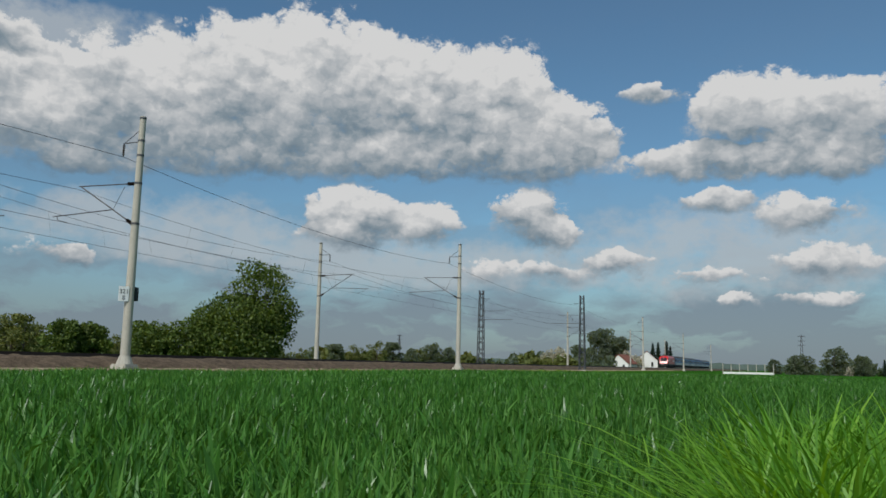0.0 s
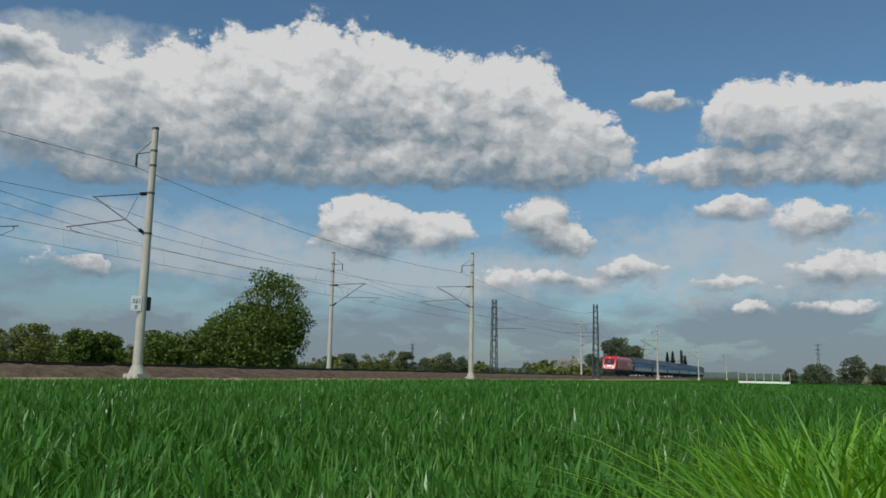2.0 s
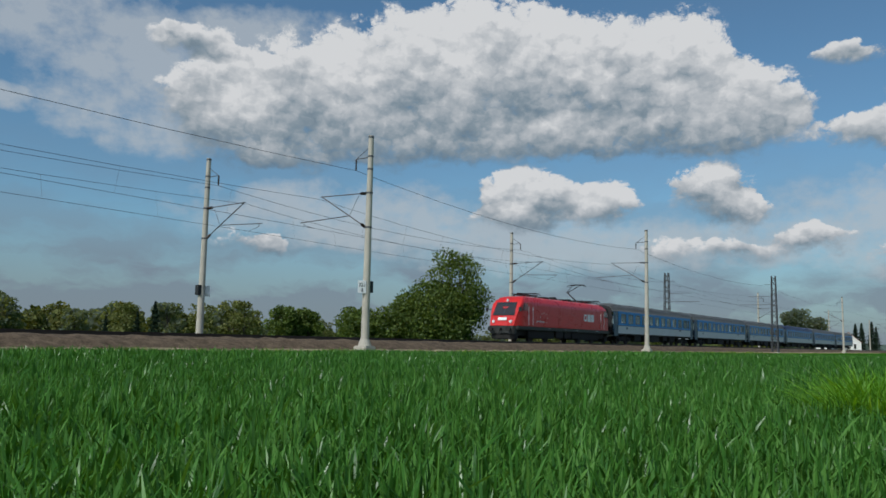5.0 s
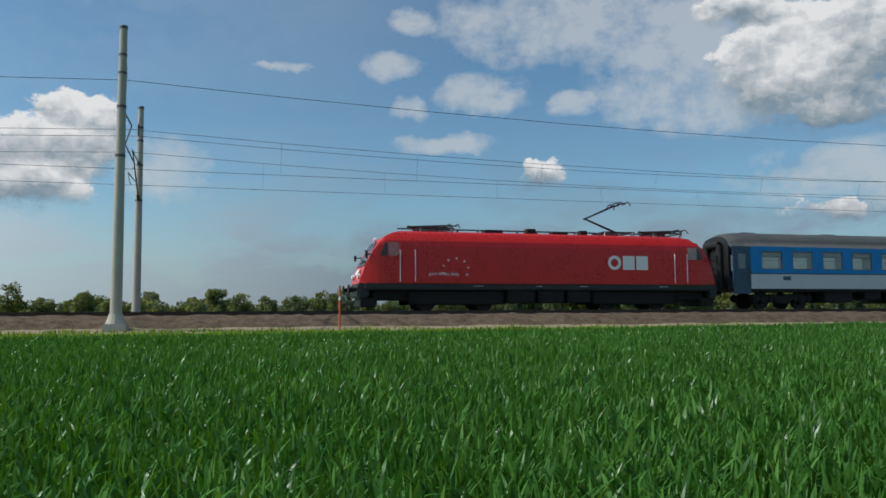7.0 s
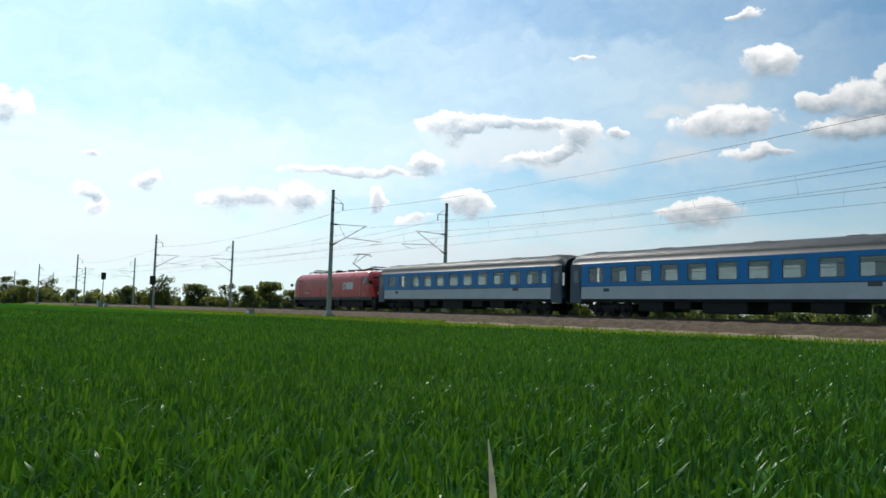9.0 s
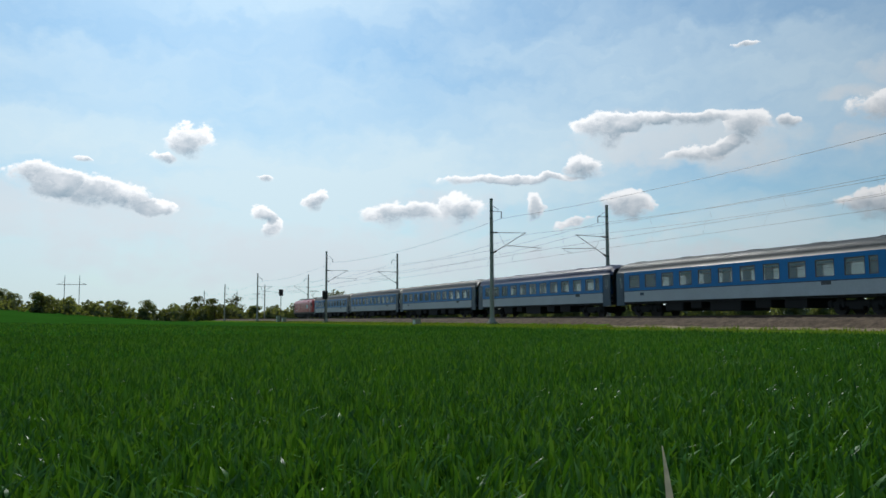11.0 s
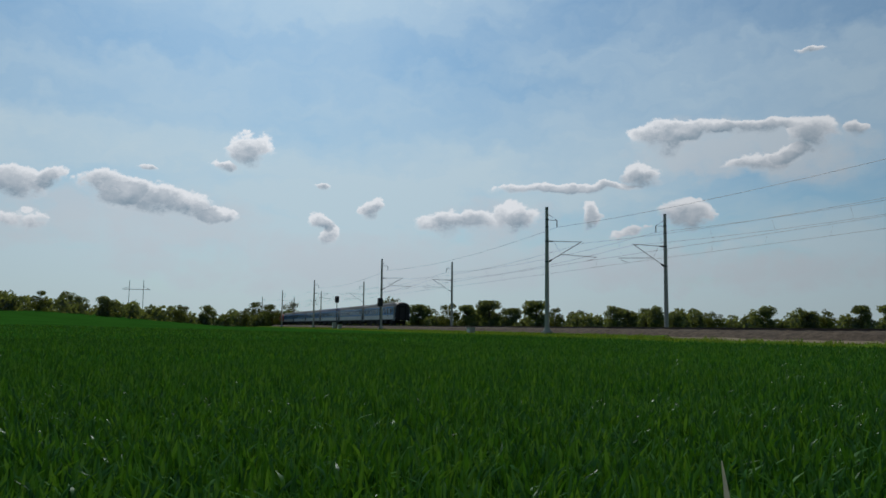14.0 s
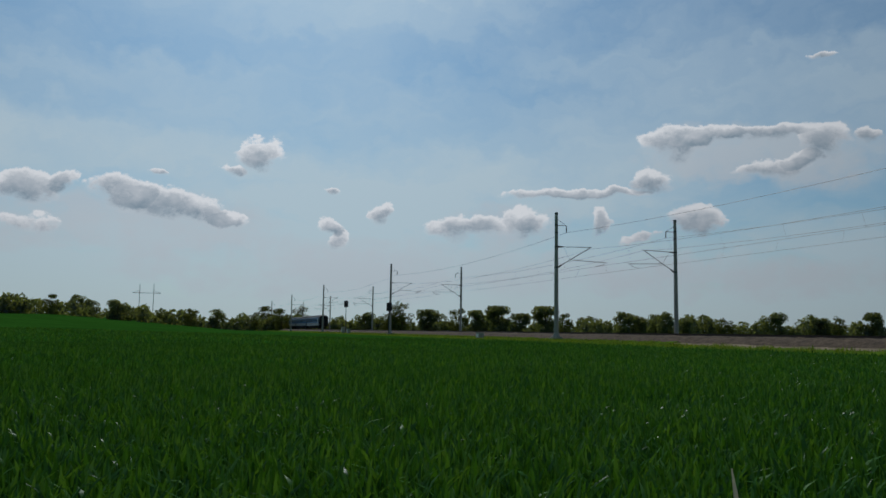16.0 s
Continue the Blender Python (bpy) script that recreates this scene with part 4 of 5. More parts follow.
def build_coach(roof_mat, blinds, label):
    coach = empty("coach", label=label, category="coach", group="train vehicles")
    z_sill, z_head, z_top, z_low, z_mid = 2.06, 3.00, 3.25, 1.06, 1.83
    for side in (-1, 1):
        y0, y1 = sorted((side * 1.38, side * 1.435))
        bm = bmesh.new()
        box(bm, 1.35, COACH - 1.35, y0, y1, z_low, z_mid - 0.02)
        part("lower_wall", bm, M_PALE, coach, "pale grey lower wall")
        bm = bmesh.new()
        box(bm, 1.35, COACH - 1.35, y0 - (0.003 if side < 0 else 0), y1 + (0.003 if side > 0 else 0), z_mid - 0.02, z_mid + 0.04)
        part("trim_line", bm, M_DOOR, coach)
        bm = bmesh.new()
        box(bm, 1.35, COACH - 1.35, y0, y1, z_mid + 0.04, z_sill)
        box(bm, 1.35, COACH - 1.35, y0, y1, z_head, z_top)
        edge = 1.35
        for x, w in BAY + [(COACH - 2.1, 0.6)]:
            if x - w / 2 > edge:
                box(bm, edge, x - w / 2, y0, y1, z_sill, z_head)
            edge = x + w / 2
        box(bm, edge, COACH - 1.35, y0, y1, z_sill, z_head)
        part("window_band", bm, M_BLUE, coach, "bright blue window band")
        for n, (x, w) in enumerate(BAY + [(COACH - 2.1, 0.6)]):
            win = empty("window", pose(x, side * 1.405, 0))
            win.parent = coach
            bm = bmesh.new()
            for a in ((-w / 2, -w / 2 + 0.035, z_sill, z_head), (w / 2 - 0.035, w / 2, z_sill, z_head), (-w / 2, w / 2, z_sill, z_sill + 0.035), (-w / 2, w / 2, z_head - 0.035, z_head), (-w / 2, w / 2, z_head - 0.30, z_head - 0.27)):
                box(bm, a[0], a[1], -0.036, 0.036, a[2], a[3])
            part("frame", bm, M_STEEL, win)
            bm = bmesh.new()
            box(bm, -w / 2 + 0.03, w / 2 - 0.03, -0.008, 0.008, z_sill + 0.03, z_head - 0.03)
            part("pane", bm, M_GLASS, win).visible_shadow = False
            if blinds and (n * 7 + (3 if side > 0 else 0)) % 5 < blinds:
                bm = bmesh.new()
                box(bm, -w / 2 + 0.03, w / 2 - 0.03, -side * 0.05 - 0.006, -side * 0.05 + 0.006, z_sill + 0.03 + (0.25 if n % 3 else 0.0), z_head)
                part("blind", bm, M_BLIND, win, "cream blind")
        for x in (0.78, COACH - 0.78):
            door = empty("door", pose(x, side * 1.37, 0))
            door.parent = coach
            bm = bmesh.new()
            box(bm, -0.55, 0.55, -0.04, 0.04, 0.80, z_top, 0.01)
            part("leaf", bm, M_DOOR, door)
            bm = bmesh.new()
            box(bm, -0.22, 0.22, side * 0.045 - 0.006, side * 0.045 + 0.006, 2.1, 2.85, 0.004)
            part("pane", bm, M_GLASS, door)
            bm = bmesh.new()
            rod(bm, (0.42, side * 0.08, 1.3), (0.42, side * 0.08, 2.3), 0.018, 0.018, 6)
            part("handle", bm, M_STEEL, door)
        bm = bmesh.new()
        box(bm, 3.4, 3.9, min(side * 1.437, side * 1.441), max(side * 1.437, side * 1.441), 1.5, 1.7)
        part("emblem", bm, M_DOOR, coach, "small dark emblem plate")
        bm = bmesh.new()
        box(bm, COACH - 5.6, COACH - 4.9, min(side * 1.437, side * 1.441), max(side * 1.437, side * 1.441), 1.62, 1.82)
        part("plate", bm, M_STEEL, coach, "small grey destination plate")
    # roof shell, ends drawn in
    bm = bmesh.new()
    rings = []
    for x, half, top in ((0.12, 1.18, 3.82), (0.4, 1.33, 3.96), (1.0, 1.43, 4.04), (COACH / 2, 1.44, 4.05), (COACH - 1.0, 1.43, 4.04), (COACH - 0.4, 1.33, 3.96), (COACH - 0.12, 1.18, 3.82)):
        rings.append([bm.verts.new((x, y, z)) for y, z in roof_ring(half, top, z_top - 0.02, 15)])
    for a, b in zip(rings, rings[1:]):
        for k in range(len(a) - 1):
            bm.faces.new((a[k], a[k + 1], b[k + 1], b[k]))
    bmesh.ops.solidify(bm, geom=bm.faces[:], thickness=0.05)
    bmesh.ops.recalc_face_normals(bm, faces=bm.faces)
    part("roof", bm, roof_mat, coach, smooth=True)
    for x in (2.0, 7.5, 14.2, 19.5, 24.2):
        bm = bmesh.new()
        box(bm, x - 0.5, x + 0.5, -0.35, 0.35, 4.0, 4.065, 0.02)
        part("roof_vent", bm, roof_mat, coach)
    for x, s in ((0.12, -1), (COACH - 0.12, 1)):
        bm = bmesh.new()
        box(bm, x - 0.06, x + 0.06, -1.2, 1.2, 0.95, 3.3)
        vs = [bm.verts.new((x + s * 0.06, y, z)) for y, z in roof_ring(1.18, 3.8, 3.3, 13)]
        bm.faces.new(vs if s > 0 else vs[::-1])
        part("end_wall", bm, M_BLACK, coach, "grimy black end wall")
        bm = bmesh.new()
        for y in (-0.62, 0.62):
            rod(bm, (x + s * 0.2, y, 1.05), (x + s * 0.2, y, 3.35), 0.17, 0.17, 12)
        rod(bm, (x + s * 0.2, -0.62, 3.35), (x + s * 0.2, 0.62, 3.35), 0.17, 0.17, 12)
        part("gangway", bm, M_RUBBER, coach, "black rubber gangway bellows")
        buffers(coach, x, s)
    bm = bmesh.new()
    box(bm, 0.15, COACH - 0.15, -1.36, 1.36, 0.92, 1.12)
    part("floor_frame", bm, M_BOGIE, coach)
    bm = bmesh.new()
    box(bm, 1.4, COACH - 1.4, -1.33, 1.33, 3.12, 3.16)
    part("inner_ceiling", bm, M_INSIDE, coach)
    for k in range(10):
        x = 3.7 + 2.02 * k
        for y0, y1 in ((-1.3, -0.35), (0.35, 1.3)):
            bm = bmesh.new()
            box(bm, x - 0.12, x + 0.12, y0, y1, 1.5, 2.12, 0.05)
            box(bm, x - 0.55, x + 0.55, y0, y1, 1.45, 1.6, 0.04)
            part("seat", bm, M_SEAT, coach)
    for x0, x1, h in ((6.2, 8.2, 0.35), (9.0, 10.2, 0.5), (11.0, 14.0, 0.30), (15.2, 16.6, 0.45), (17.6, 19.4, 0.4)):
        bm = bmesh.new()
        box(bm, x0, x1, -1.25, 1.25, h, 0.94, 0.05)
        part("underfloor_case", bm, M_BOGIE, coach)
    bogie(coach, 3.6, 2.5)
    bogie(coach, COACH - 3.6, 2.5)
    grow_tall(coach, 1.07)
    return coach


locomotive = build_locomotive()
first_coach = build_coach(M_ROOF, 0, "blue and pale grey passenger coach with grey roof")
other_coach = build_coach(M_ROOF_BLUE, 0, "blue and pale grey passenger coach with dark blue roof")
TRAIN = [(locomotive, 0.0), (first_coach, 20.35)]
for k in range(1, 6):
    if k == 3:
        TRAIN.append((other_coach, 20.35 + 26.6 * k))
    else:
        TRAIN.append((copy_thing(first_coach, pose(0, FAR_TRACK, RAIL)), 20.35 + 26.6 * k))
# seconds, place of the leading end along the track
RUN = [(0, 303.0), (1.5, 218.5), (3, 151.3), (5.5, 67.0), (6, 49.3), (6.5, 31.2), (7, 6.3), (7.5, -15.2), (8, -39.4), (8.5, -63.2), (9, -87.6), (10, -135.9), (12.5, -249.0), (14.5, -344.5), (16, -418.0)]


def motions():
    for thing, back in TRAIN:
        walk(thing, [(t, pose(x + back, FAR_TRACK, RAIL)) for t, x in RUN])


# ---- plants ----
def leaf_cloud(rng, centres, radii, count, size, flat=0.6):
    """Leaf pieces scattered through clumps: small folded diamonds, thicker towards the outside of each clump."""
    n = len(centres)
    pick = rng.choice(n, count, p=np.asarray(radii) ** 2 / np.sum(np.asarray(radii) ** 2))
    d = rng.normal(size=(count, 3))
    d /= np.linalg.norm(d, axis=1)[:, None]
    r = np.asarray(radii)[pick] * rng.uniform(0.25, 1.0, count) ** 0.5
    c = np.asarray(centres)[pick] + d * r[:, None] * np.array((1, 1, flat + 0.3))
    a = rng.normal(size=(count, 3))
    a /= np.linalg.norm(a, axis=1)[:, None]
    b = np.cross(a, rng.normal(size=(count, 3)))
    b /= np.linalg.norm(b, axis=1)[:, None]
    s = size * rng.uniform(0.6, 1.4, count)[:, None]
    co = np.stack([c - a * s, c + b * s * 0.55, c + a * s, c - b * s * 0.55], 1).reshape(-1, 3)
    i = np.arange(count) * 4
    return co, np.stack([i, i + 1, i + 2, i + 3], 1)


def tree(name, label, category, height, spread, leaf, seed, leaves=2600, leaf_size=0.22, low=0.25, clumps=26, trunk=0.16, group=""):
    """Tapered trunk, limbs to each clump, and a crown of many leaf pieces with gaps."""
    rng = np.random.default_rng(seed)
    ob = empty(name, label=label, category=category, group=group)
    centres, radii = [], []
    for k in range(clumps):
        a, h = rng.uniform(0, 2 * pi), rng.uniform(low, 0.93)
        wide = spread * sqrt(max(0.05, 1 - ((h - 0.5) / 0.55) ** 2))
        rr = wide * sqrt(rng.uniform(0.05, 1)) * 0.8
        centres.append((rr * cos(a), rr * sin(a), h * height))
        radii.append(rng.uniform(0.18, 0.36) * spread + 0.15)
    bm = bmesh.new()
    rod(bm, (0, 0, -0.2), (0, 0, height * 0.45), trunk, trunk * 0.6, 9)
    rod(bm, (0, 0, height * 0.45), (0.1, 0, height * 0.8), trunk * 0.6, trunk * 0.15, 7)
    for c in centres[::2]:
        z = max(0.15 * height, c[2] * 0.55)
        rod(bm, (0, 0, z), c, trunk * 0.3, trunk * 0.08, 5)
    part("trunk", bm, M_BARK, ob)
    co, fa = leaf_cloud(rng, centres, radii, leaves, leaf_size)
    crown = new("crown", raw_mesh("crown", co, fa, leaf))
    crown.parent = ob
    return ob


def spruce(height, spread, seed):
    rng = np.random.default_rng(seed)
    ob = empty("spruce", label="dark green pointed spruce", category="tree", group="spruces")
    bm = bmesh.new()
    rod(bm, (0, 0, -0.2), (0, 0, height), 0.16, 0.02, 8)
    part("trunk", bm, M_BARK, ob)
    n = 2600
    h = rng.uniform(0.08, 1.0, n) ** 0.8
    a = rng.uniform(0, 2 * pi, n)
    tier = 0.75 + 0.25 * np.cos(h * 55)
    r = spread * (1.02 - h) * tier * rng.uniform(0.3, 1, n)
    c = np.stack([r * np.cos(a), r * np.sin(a), h * height - r * 0.25], 1)
    u = np.stack([np.cos(a), np.sin(a), -0.35 + 0 * a], 1) * 0.22
    w = np.stack([-np.sin(a), np.cos(a), 0 * a], 1) * 0.08
    co = np.stack([c - u, c + w, c + u, c - w], 1).reshape(-1, 3)
    i = np.arange(n) * 4
    crown = new("crown", raw_mesh("crown", co, np.stack([i, i + 1, i + 2, i + 3], 1), M_NEEDLE))
    crown.parent = ob
    return ob


def build_trees():
    big = tree("bush_tree", "large dense green bush with a looser leafy top", "bush", 7.2, 5.9, M_LEAF, 3, 24000, 0.17, 0.03, 80, 0.2)
    big.matrix_basis = pose(102.2, 59.0, 0.2)
    top = tree("tree", "loose light green tree rising out of the bush", "tree", 11.2, 4.3, M_LEAF, 5, 5200, 0.17, 0.30, 52, 0.2)
    top.matrix_basis = pose(103.4, 56.6, 0.2)
    lo = tree("bush", "yellow-green low bush beside the larger bush", "bush", 4.2, 3.4, M_LEAF, 4, 7000, 0.16, 0.06, 36, 0.12, group="low bushes")
    lo.matrix_basis = pose(98.5, 62.5, 0.2)
    copy_thing(lo, pose(96.0, 66.0, 0.1, 0, 0, 70))
    d = tree("tree", "dark green round tree behind the track", "tree", 5.0, 2.6, M_LEAF, 6, 6000, 0.18, 0.1, 34, 0.15, group="trees by the track")
    d.matrix_basis = pose(103.8, 86.5, 0)
    copy_thing(d, pose(107.5, 85.0, -0.3, 0, 0, 120))
    # broad trees wear the leaf colour with distance haze mixed in
    broad = [tree("tree", "broad spring tree in a distant wood", "tree", 9.5, 4.2, M_LEAF_HAZED, 10 + k, 3400, 0.34, 0.04, 44, 0.2, group="distant trees") for k in range(4)]
    sparse = [tree("tree", "thin-leaved spring tree in a distant wood", "tree", 10, 3.8, M_OLIVE, 20 + k, 1900, 0.30, 0.12, 34, 0.2, group="distant trees") for k in range(3)]
    for k, ob in enumerate(broad + sparse):
        ob.matrix_basis = pose(-330 - 7 * k, -110 - 3 * k, 0)
    kinds = broad + sparse
    rng = random.Random(8)

    def row(az0, az1, dist, step, size, which, jitter=0.3, deep=0.12, eye=(0.0, 0.0)):
        """Trees along an arc of bearings round a place, at uneven distance and height."""
        a = az0
        while a < az1:
            r = dist * (1 + rng.uniform(-deep, deep))
            x, y = eye[0] - r * sin(radians(a)), eye[1] + r * cos(radians(a))
            src = rng.choice(which)
            ob = copy_thing(src, pose(x, y, float(field_height(np.array(x), np.array(y))) - 0.6, 0, 0, rng.uniform(0, 360)))
            s = size * (1 + rng.uniform(-jitter, jitter))
            ob.scale = (s * rng.uniform(0.9, 1.3), s * rng.uniform(0.9, 1.3), s)
            a += step * rng.uniform(0.6, 1.4)

    # woods west and north of the line
    row(88, 106, 270, 1.2, 0.60, broad + sparse)
    row(82.2, 86.0, 330, 0.7, 0.95, sparse)
    row(62, 82, 300, 1.3, 0.90, broad + sparse[:2], 0.3)
    row(55.5, 60, 210, 0.8, 0.66, broad, 0.12)
    row(20, 56, 300, 1.6, 0.80, broad + sparse[:1], 0.35)
    row(-14, 20, 300, 1.7, 0.85, broad + sparse[:1], 0.35)
    row(-46, -14, 200, 1.4, 0.78, broad + sparse, 0.3)
    row(-64, -40, 170, 1.6, 0.50, broad + sparse, 0.3, 0.12, (30, 5))
    belts = {0: [], 1: []}

    def hedge(az0, az1, dist, size, eye=(0.0, 0.0), sort=0):
        for a in np.arange(az0, az1, 0.33):
            r = dist * (1 + rng.uniform(-0.06, 0.06))
            x, y = eye[0] - r * sin(radians(a)), eye[1] + r * cos(radians(a))
            z = float(field_height(np.array(x), np.array(y)))
            top = size * (0.75 + 0.3 * sin(a * 1.3) * sin(a * 0.47 + 1) + rng.uniform(-0.15, 0.2))
            for q in range(3):
                belts[1 if sort and sin(a * 0.9) > -0.2 else 0].append((x + rng.uniform(-1, 1), y + rng.uniform(-1, 1), z + top * (0.10 + 0.27 * q), top * (0.44 - 0.06 * q)))

    for arc in ((87.2, 106, 262, 5.5), (60, 87.2, 315, 7.0), (-14, 60, 325, 8.6)):
        hedge(*arc)
    hedge(-46, -14, 215, 9.0, (0, 0), 1)
    hedge(-77, -38, 195, 4.2, (30, 5), 1)
    hedge(-79.5, -72, 235, 5.0, (30, 5), 0)
    hedge(-101, -91, 150, 2.6, (30, 5), 0)
    # the green belt's haze is in its leaf colour, not in the air
    for sort, mat, label in ((0, M_LEAF_HAZED, "distant belt of green woodland beyond the railway"), (1, M_OLIVE, "distant belt of yellow-green spring scrub beyond the railway")):
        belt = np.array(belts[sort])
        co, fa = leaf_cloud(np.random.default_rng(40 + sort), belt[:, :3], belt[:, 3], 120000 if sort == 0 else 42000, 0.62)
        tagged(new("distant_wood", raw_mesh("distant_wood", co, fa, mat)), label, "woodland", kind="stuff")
    # beside the village
    for x, y, s in ((314, 62, 1.55), (324, 58.5, 1.3), (300, 66, 0.9), (336, 60, 1.0)):
        t = copy_thing(broad[0], pose(x, y, -0.5, 0, 0, x * 7))
        t.scale = (s, s, s)
    for x, y, s in ((170, -3.5, 0.50), (171, 2.5, 0.36), (174, 0.5, 0.38), (172, -8, 0.36), (165, -7, 0.36), (168, -12, 0.40), (163, -14, 0.36), (176, 5, 0.30), (158.5, 60.5, 0.46), (160, 58, 0.40), (156, 63, 0.36)):
        t = copy_thing(broad[1], pose(x, y, -0.2, 0, 0, x * 31))
        t.scale = (s * 1.1, s * 1.1, s)
    sp = spruce(6.0, 2.1, 2)
    sp.matrix_basis = pose(367, 51.3, -0.5)
    sp.scale = (1.9, 1.9, 1.9)
    for x, y, s in ((385, 51.5, 2.0), (407, 50.6, 2.2), (420, 50.5, 1.9), (166, -10.0, 0.5), (92.4, 99.4, 0.95), (90.8, 101, 0.7), (88, 104, 0.6)):
        t = copy_thing(sp, pose(x, y, -0.2, 0, 0, x * 50))
        t.scale = (s, s, s)
    bl = tree("blossom_tree", "small tree covered with pale blossom", "tree", 3.6, 2.2, M_BLOSSOM, 31, 2600, 0.16, 0.1, 24, 0.1, group="blossom trees")
    bl.matrix_basis = pose(243, 60.3, -0.5)
    bl.scale = (1.7, 1.7, 1.7)
    for x, y, s in ((324, 56.5, 1.9), (345, 55, 1.6), (335, 58.5, 1.5), (168, -6, 0.55)):
        t = copy_thing(bl, pose(x, y, -0.3, 0, 0, x * 40))
        t.scale = (s, s, s)


def blades(rng, x, y, z, h, width, lean, segs=3):
    """Narrow curved blades: each a tapering ribbon that bends over towards its tip."""
    n = len(x)
    a = rng.uniform(0, 2 * pi, n)
    d = np.stack([np.cos(a), np.sin(a)], 1)
    side = np.stack([-np.sin(a + rng.normal(0, 0.5, n)), np.cos(a + rng.normal(0, 0.5, n))], 1)
    rows = []
    for k in range(segs):
        t = k / segs
        off = lean * h * t ** 2
        c = np.stack([x + d[:, 0] * off, y + d[:, 1] * off, z + h * (t - 0.35 * lean * t ** 3)], 1)
        w = (width * (1 - t * 0.55))[:, None] * side * 0.5
        rows += [c - np.pad(w, ((0, 0), (0, 1))), c + np.pad(w, ((0, 0), (0, 1)))]
    off = lean * h
    rows.append(np.stack([x + d[:, 0] * off, y + d[:, 1] * off, z + h * (1 - 0.35 * lean)], 1))
    m = 2 * segs + 1
    co = np.stack(rows, 1).reshape(-1, 3)
    base = np.arange(n) * m
    tris = []
    for k in range(segs - 1):
        b = base + 2 * k
        tris += [np.stack([b, b + 1, b + 3], 1), np.stack([b, b + 3, b + 2], 1)]
    b = base + 2 * (segs - 1)
    tris.append(np.stack([b, b + 1, b + 2], 1))
    return co, np.concatenate(tris)


def wheat(rng, x, y, z, h, width, lean, steps):
    """Wheat leaves: a thin upright sheath below, a broader blade that arches over at the top. steps: height and width along it."""
    n = len(x)
    a = rng.uniform(0, 2 * pi, n)
    b = a + rng.normal(pi / 2, 0.6, n)
    rows = []
    for t, wide in steps + ((1.0, 0.0),):
        bend = max(0.0, (t - 0.45) / 0.55)
        off = lean * h * 0.75 * bend ** 1.5
        c = np.stack([x + np.cos(a) * off, y + np.sin(a) * off, z + h * t - 0.30 * lean ** 2 * h * bend ** 2.5], 1)
        w = np.stack([np.cos(b), np.sin(b), 0 * b], 1) * (width * wide * 0.5)[:, None]
        rows += [c - w, c + w] if wide else [c]
    m = 2 * len(steps) + 1
    base = np.arange(n) * m
    tris = []
    for k in range(len(steps) - 1):
        q = base + 2 * k
        tris += [np.stack([q, q + 1, q + 3], 1), np.stack([q, q + 3, q + 2], 1)]
    q = base + 2 * (len(steps) - 1)
    tris.append(np.stack([q, q + 1, q + 2], 1))
    return np.stack(rows, 1).reshape(-1, 3), np.concatenate(tris)


def build_crop():
    rng = np.random.default_rng(12)
    near, middle, far = ((0.0, 0.35), (0.5, 0.5), (0.68, 1.0), (0.86, 0.75)), ((0.0, 0.35), (0.55, 0.8), (0.78, 1.0)), ((0.0, 0.4), (0.65, 1.0))
    bands = ((0.0, 3.0, 1050, near, 0.0145), (3.0, 8.0, 560, middle, 0.0165), (8.0, 16.0, 220, far, 0.024), (16.0, 34.0, 80, far, 0.034), (34.0, 75.0, 12, far, 0.06))
    cos_, tris, shift = [], [], 0
    for lo, hi, dens, steps, width in bands:
        x0, x1, y0, y1 = -hi, 31 + hi, -min(hi, 22), min(5.2 + hi, 28.2)
        n = int(dens * (x1 - x0) * (y1 - y0))
        x, y = rng.uniform(x0, x1, n), rng.uniform(y0, y1, n)
        d = from_path(x, y)
        keep = (d >= lo) & (d < hi) & (y > 0.158 * x - 2.2 - 0.25 * np.clip(np.abs(x - 15.5) - 15.5, 0, 60))
        x, y = x[keep], y[keep]
        patch = 0.5 + 0.5 * np.sin(x * 0.9 + 2 * np.sin(y * 0.5)) * np.sin(y * 1.1 + np.sin(x * 0.35))
        h = rng.uniform(0.36, 0.50, len(x)) * (0.90 + 0.16 * patch) * growth(x)
        tall = rng.uniform(0, 1, len(x)) < 0.02
        h = np.where(tall, h * 1.2, h)
        z = np.maximum(field_height(x, y) - 0.22 * growth(x), 0.0)
        co, tr = wheat(rng, x, y, z, h, width * rng.uniform(0.6, 1.3, len(x)) * np.where(tall, 1.3, 1.0), np.abs(rng.normal(0.36, 0.30, len(x))).clip(0, 1.1), steps)
        cos_.append(co)
        tris.append(tr + shift)
        shift += len(co)
    ob = new("crop", raw_mesh("crop", np.concatenate(cos_), np.concatenate(tris), M_CROP))
    tagged(ob, "dense young green wheat covering the field", "crop", kind="stuff")


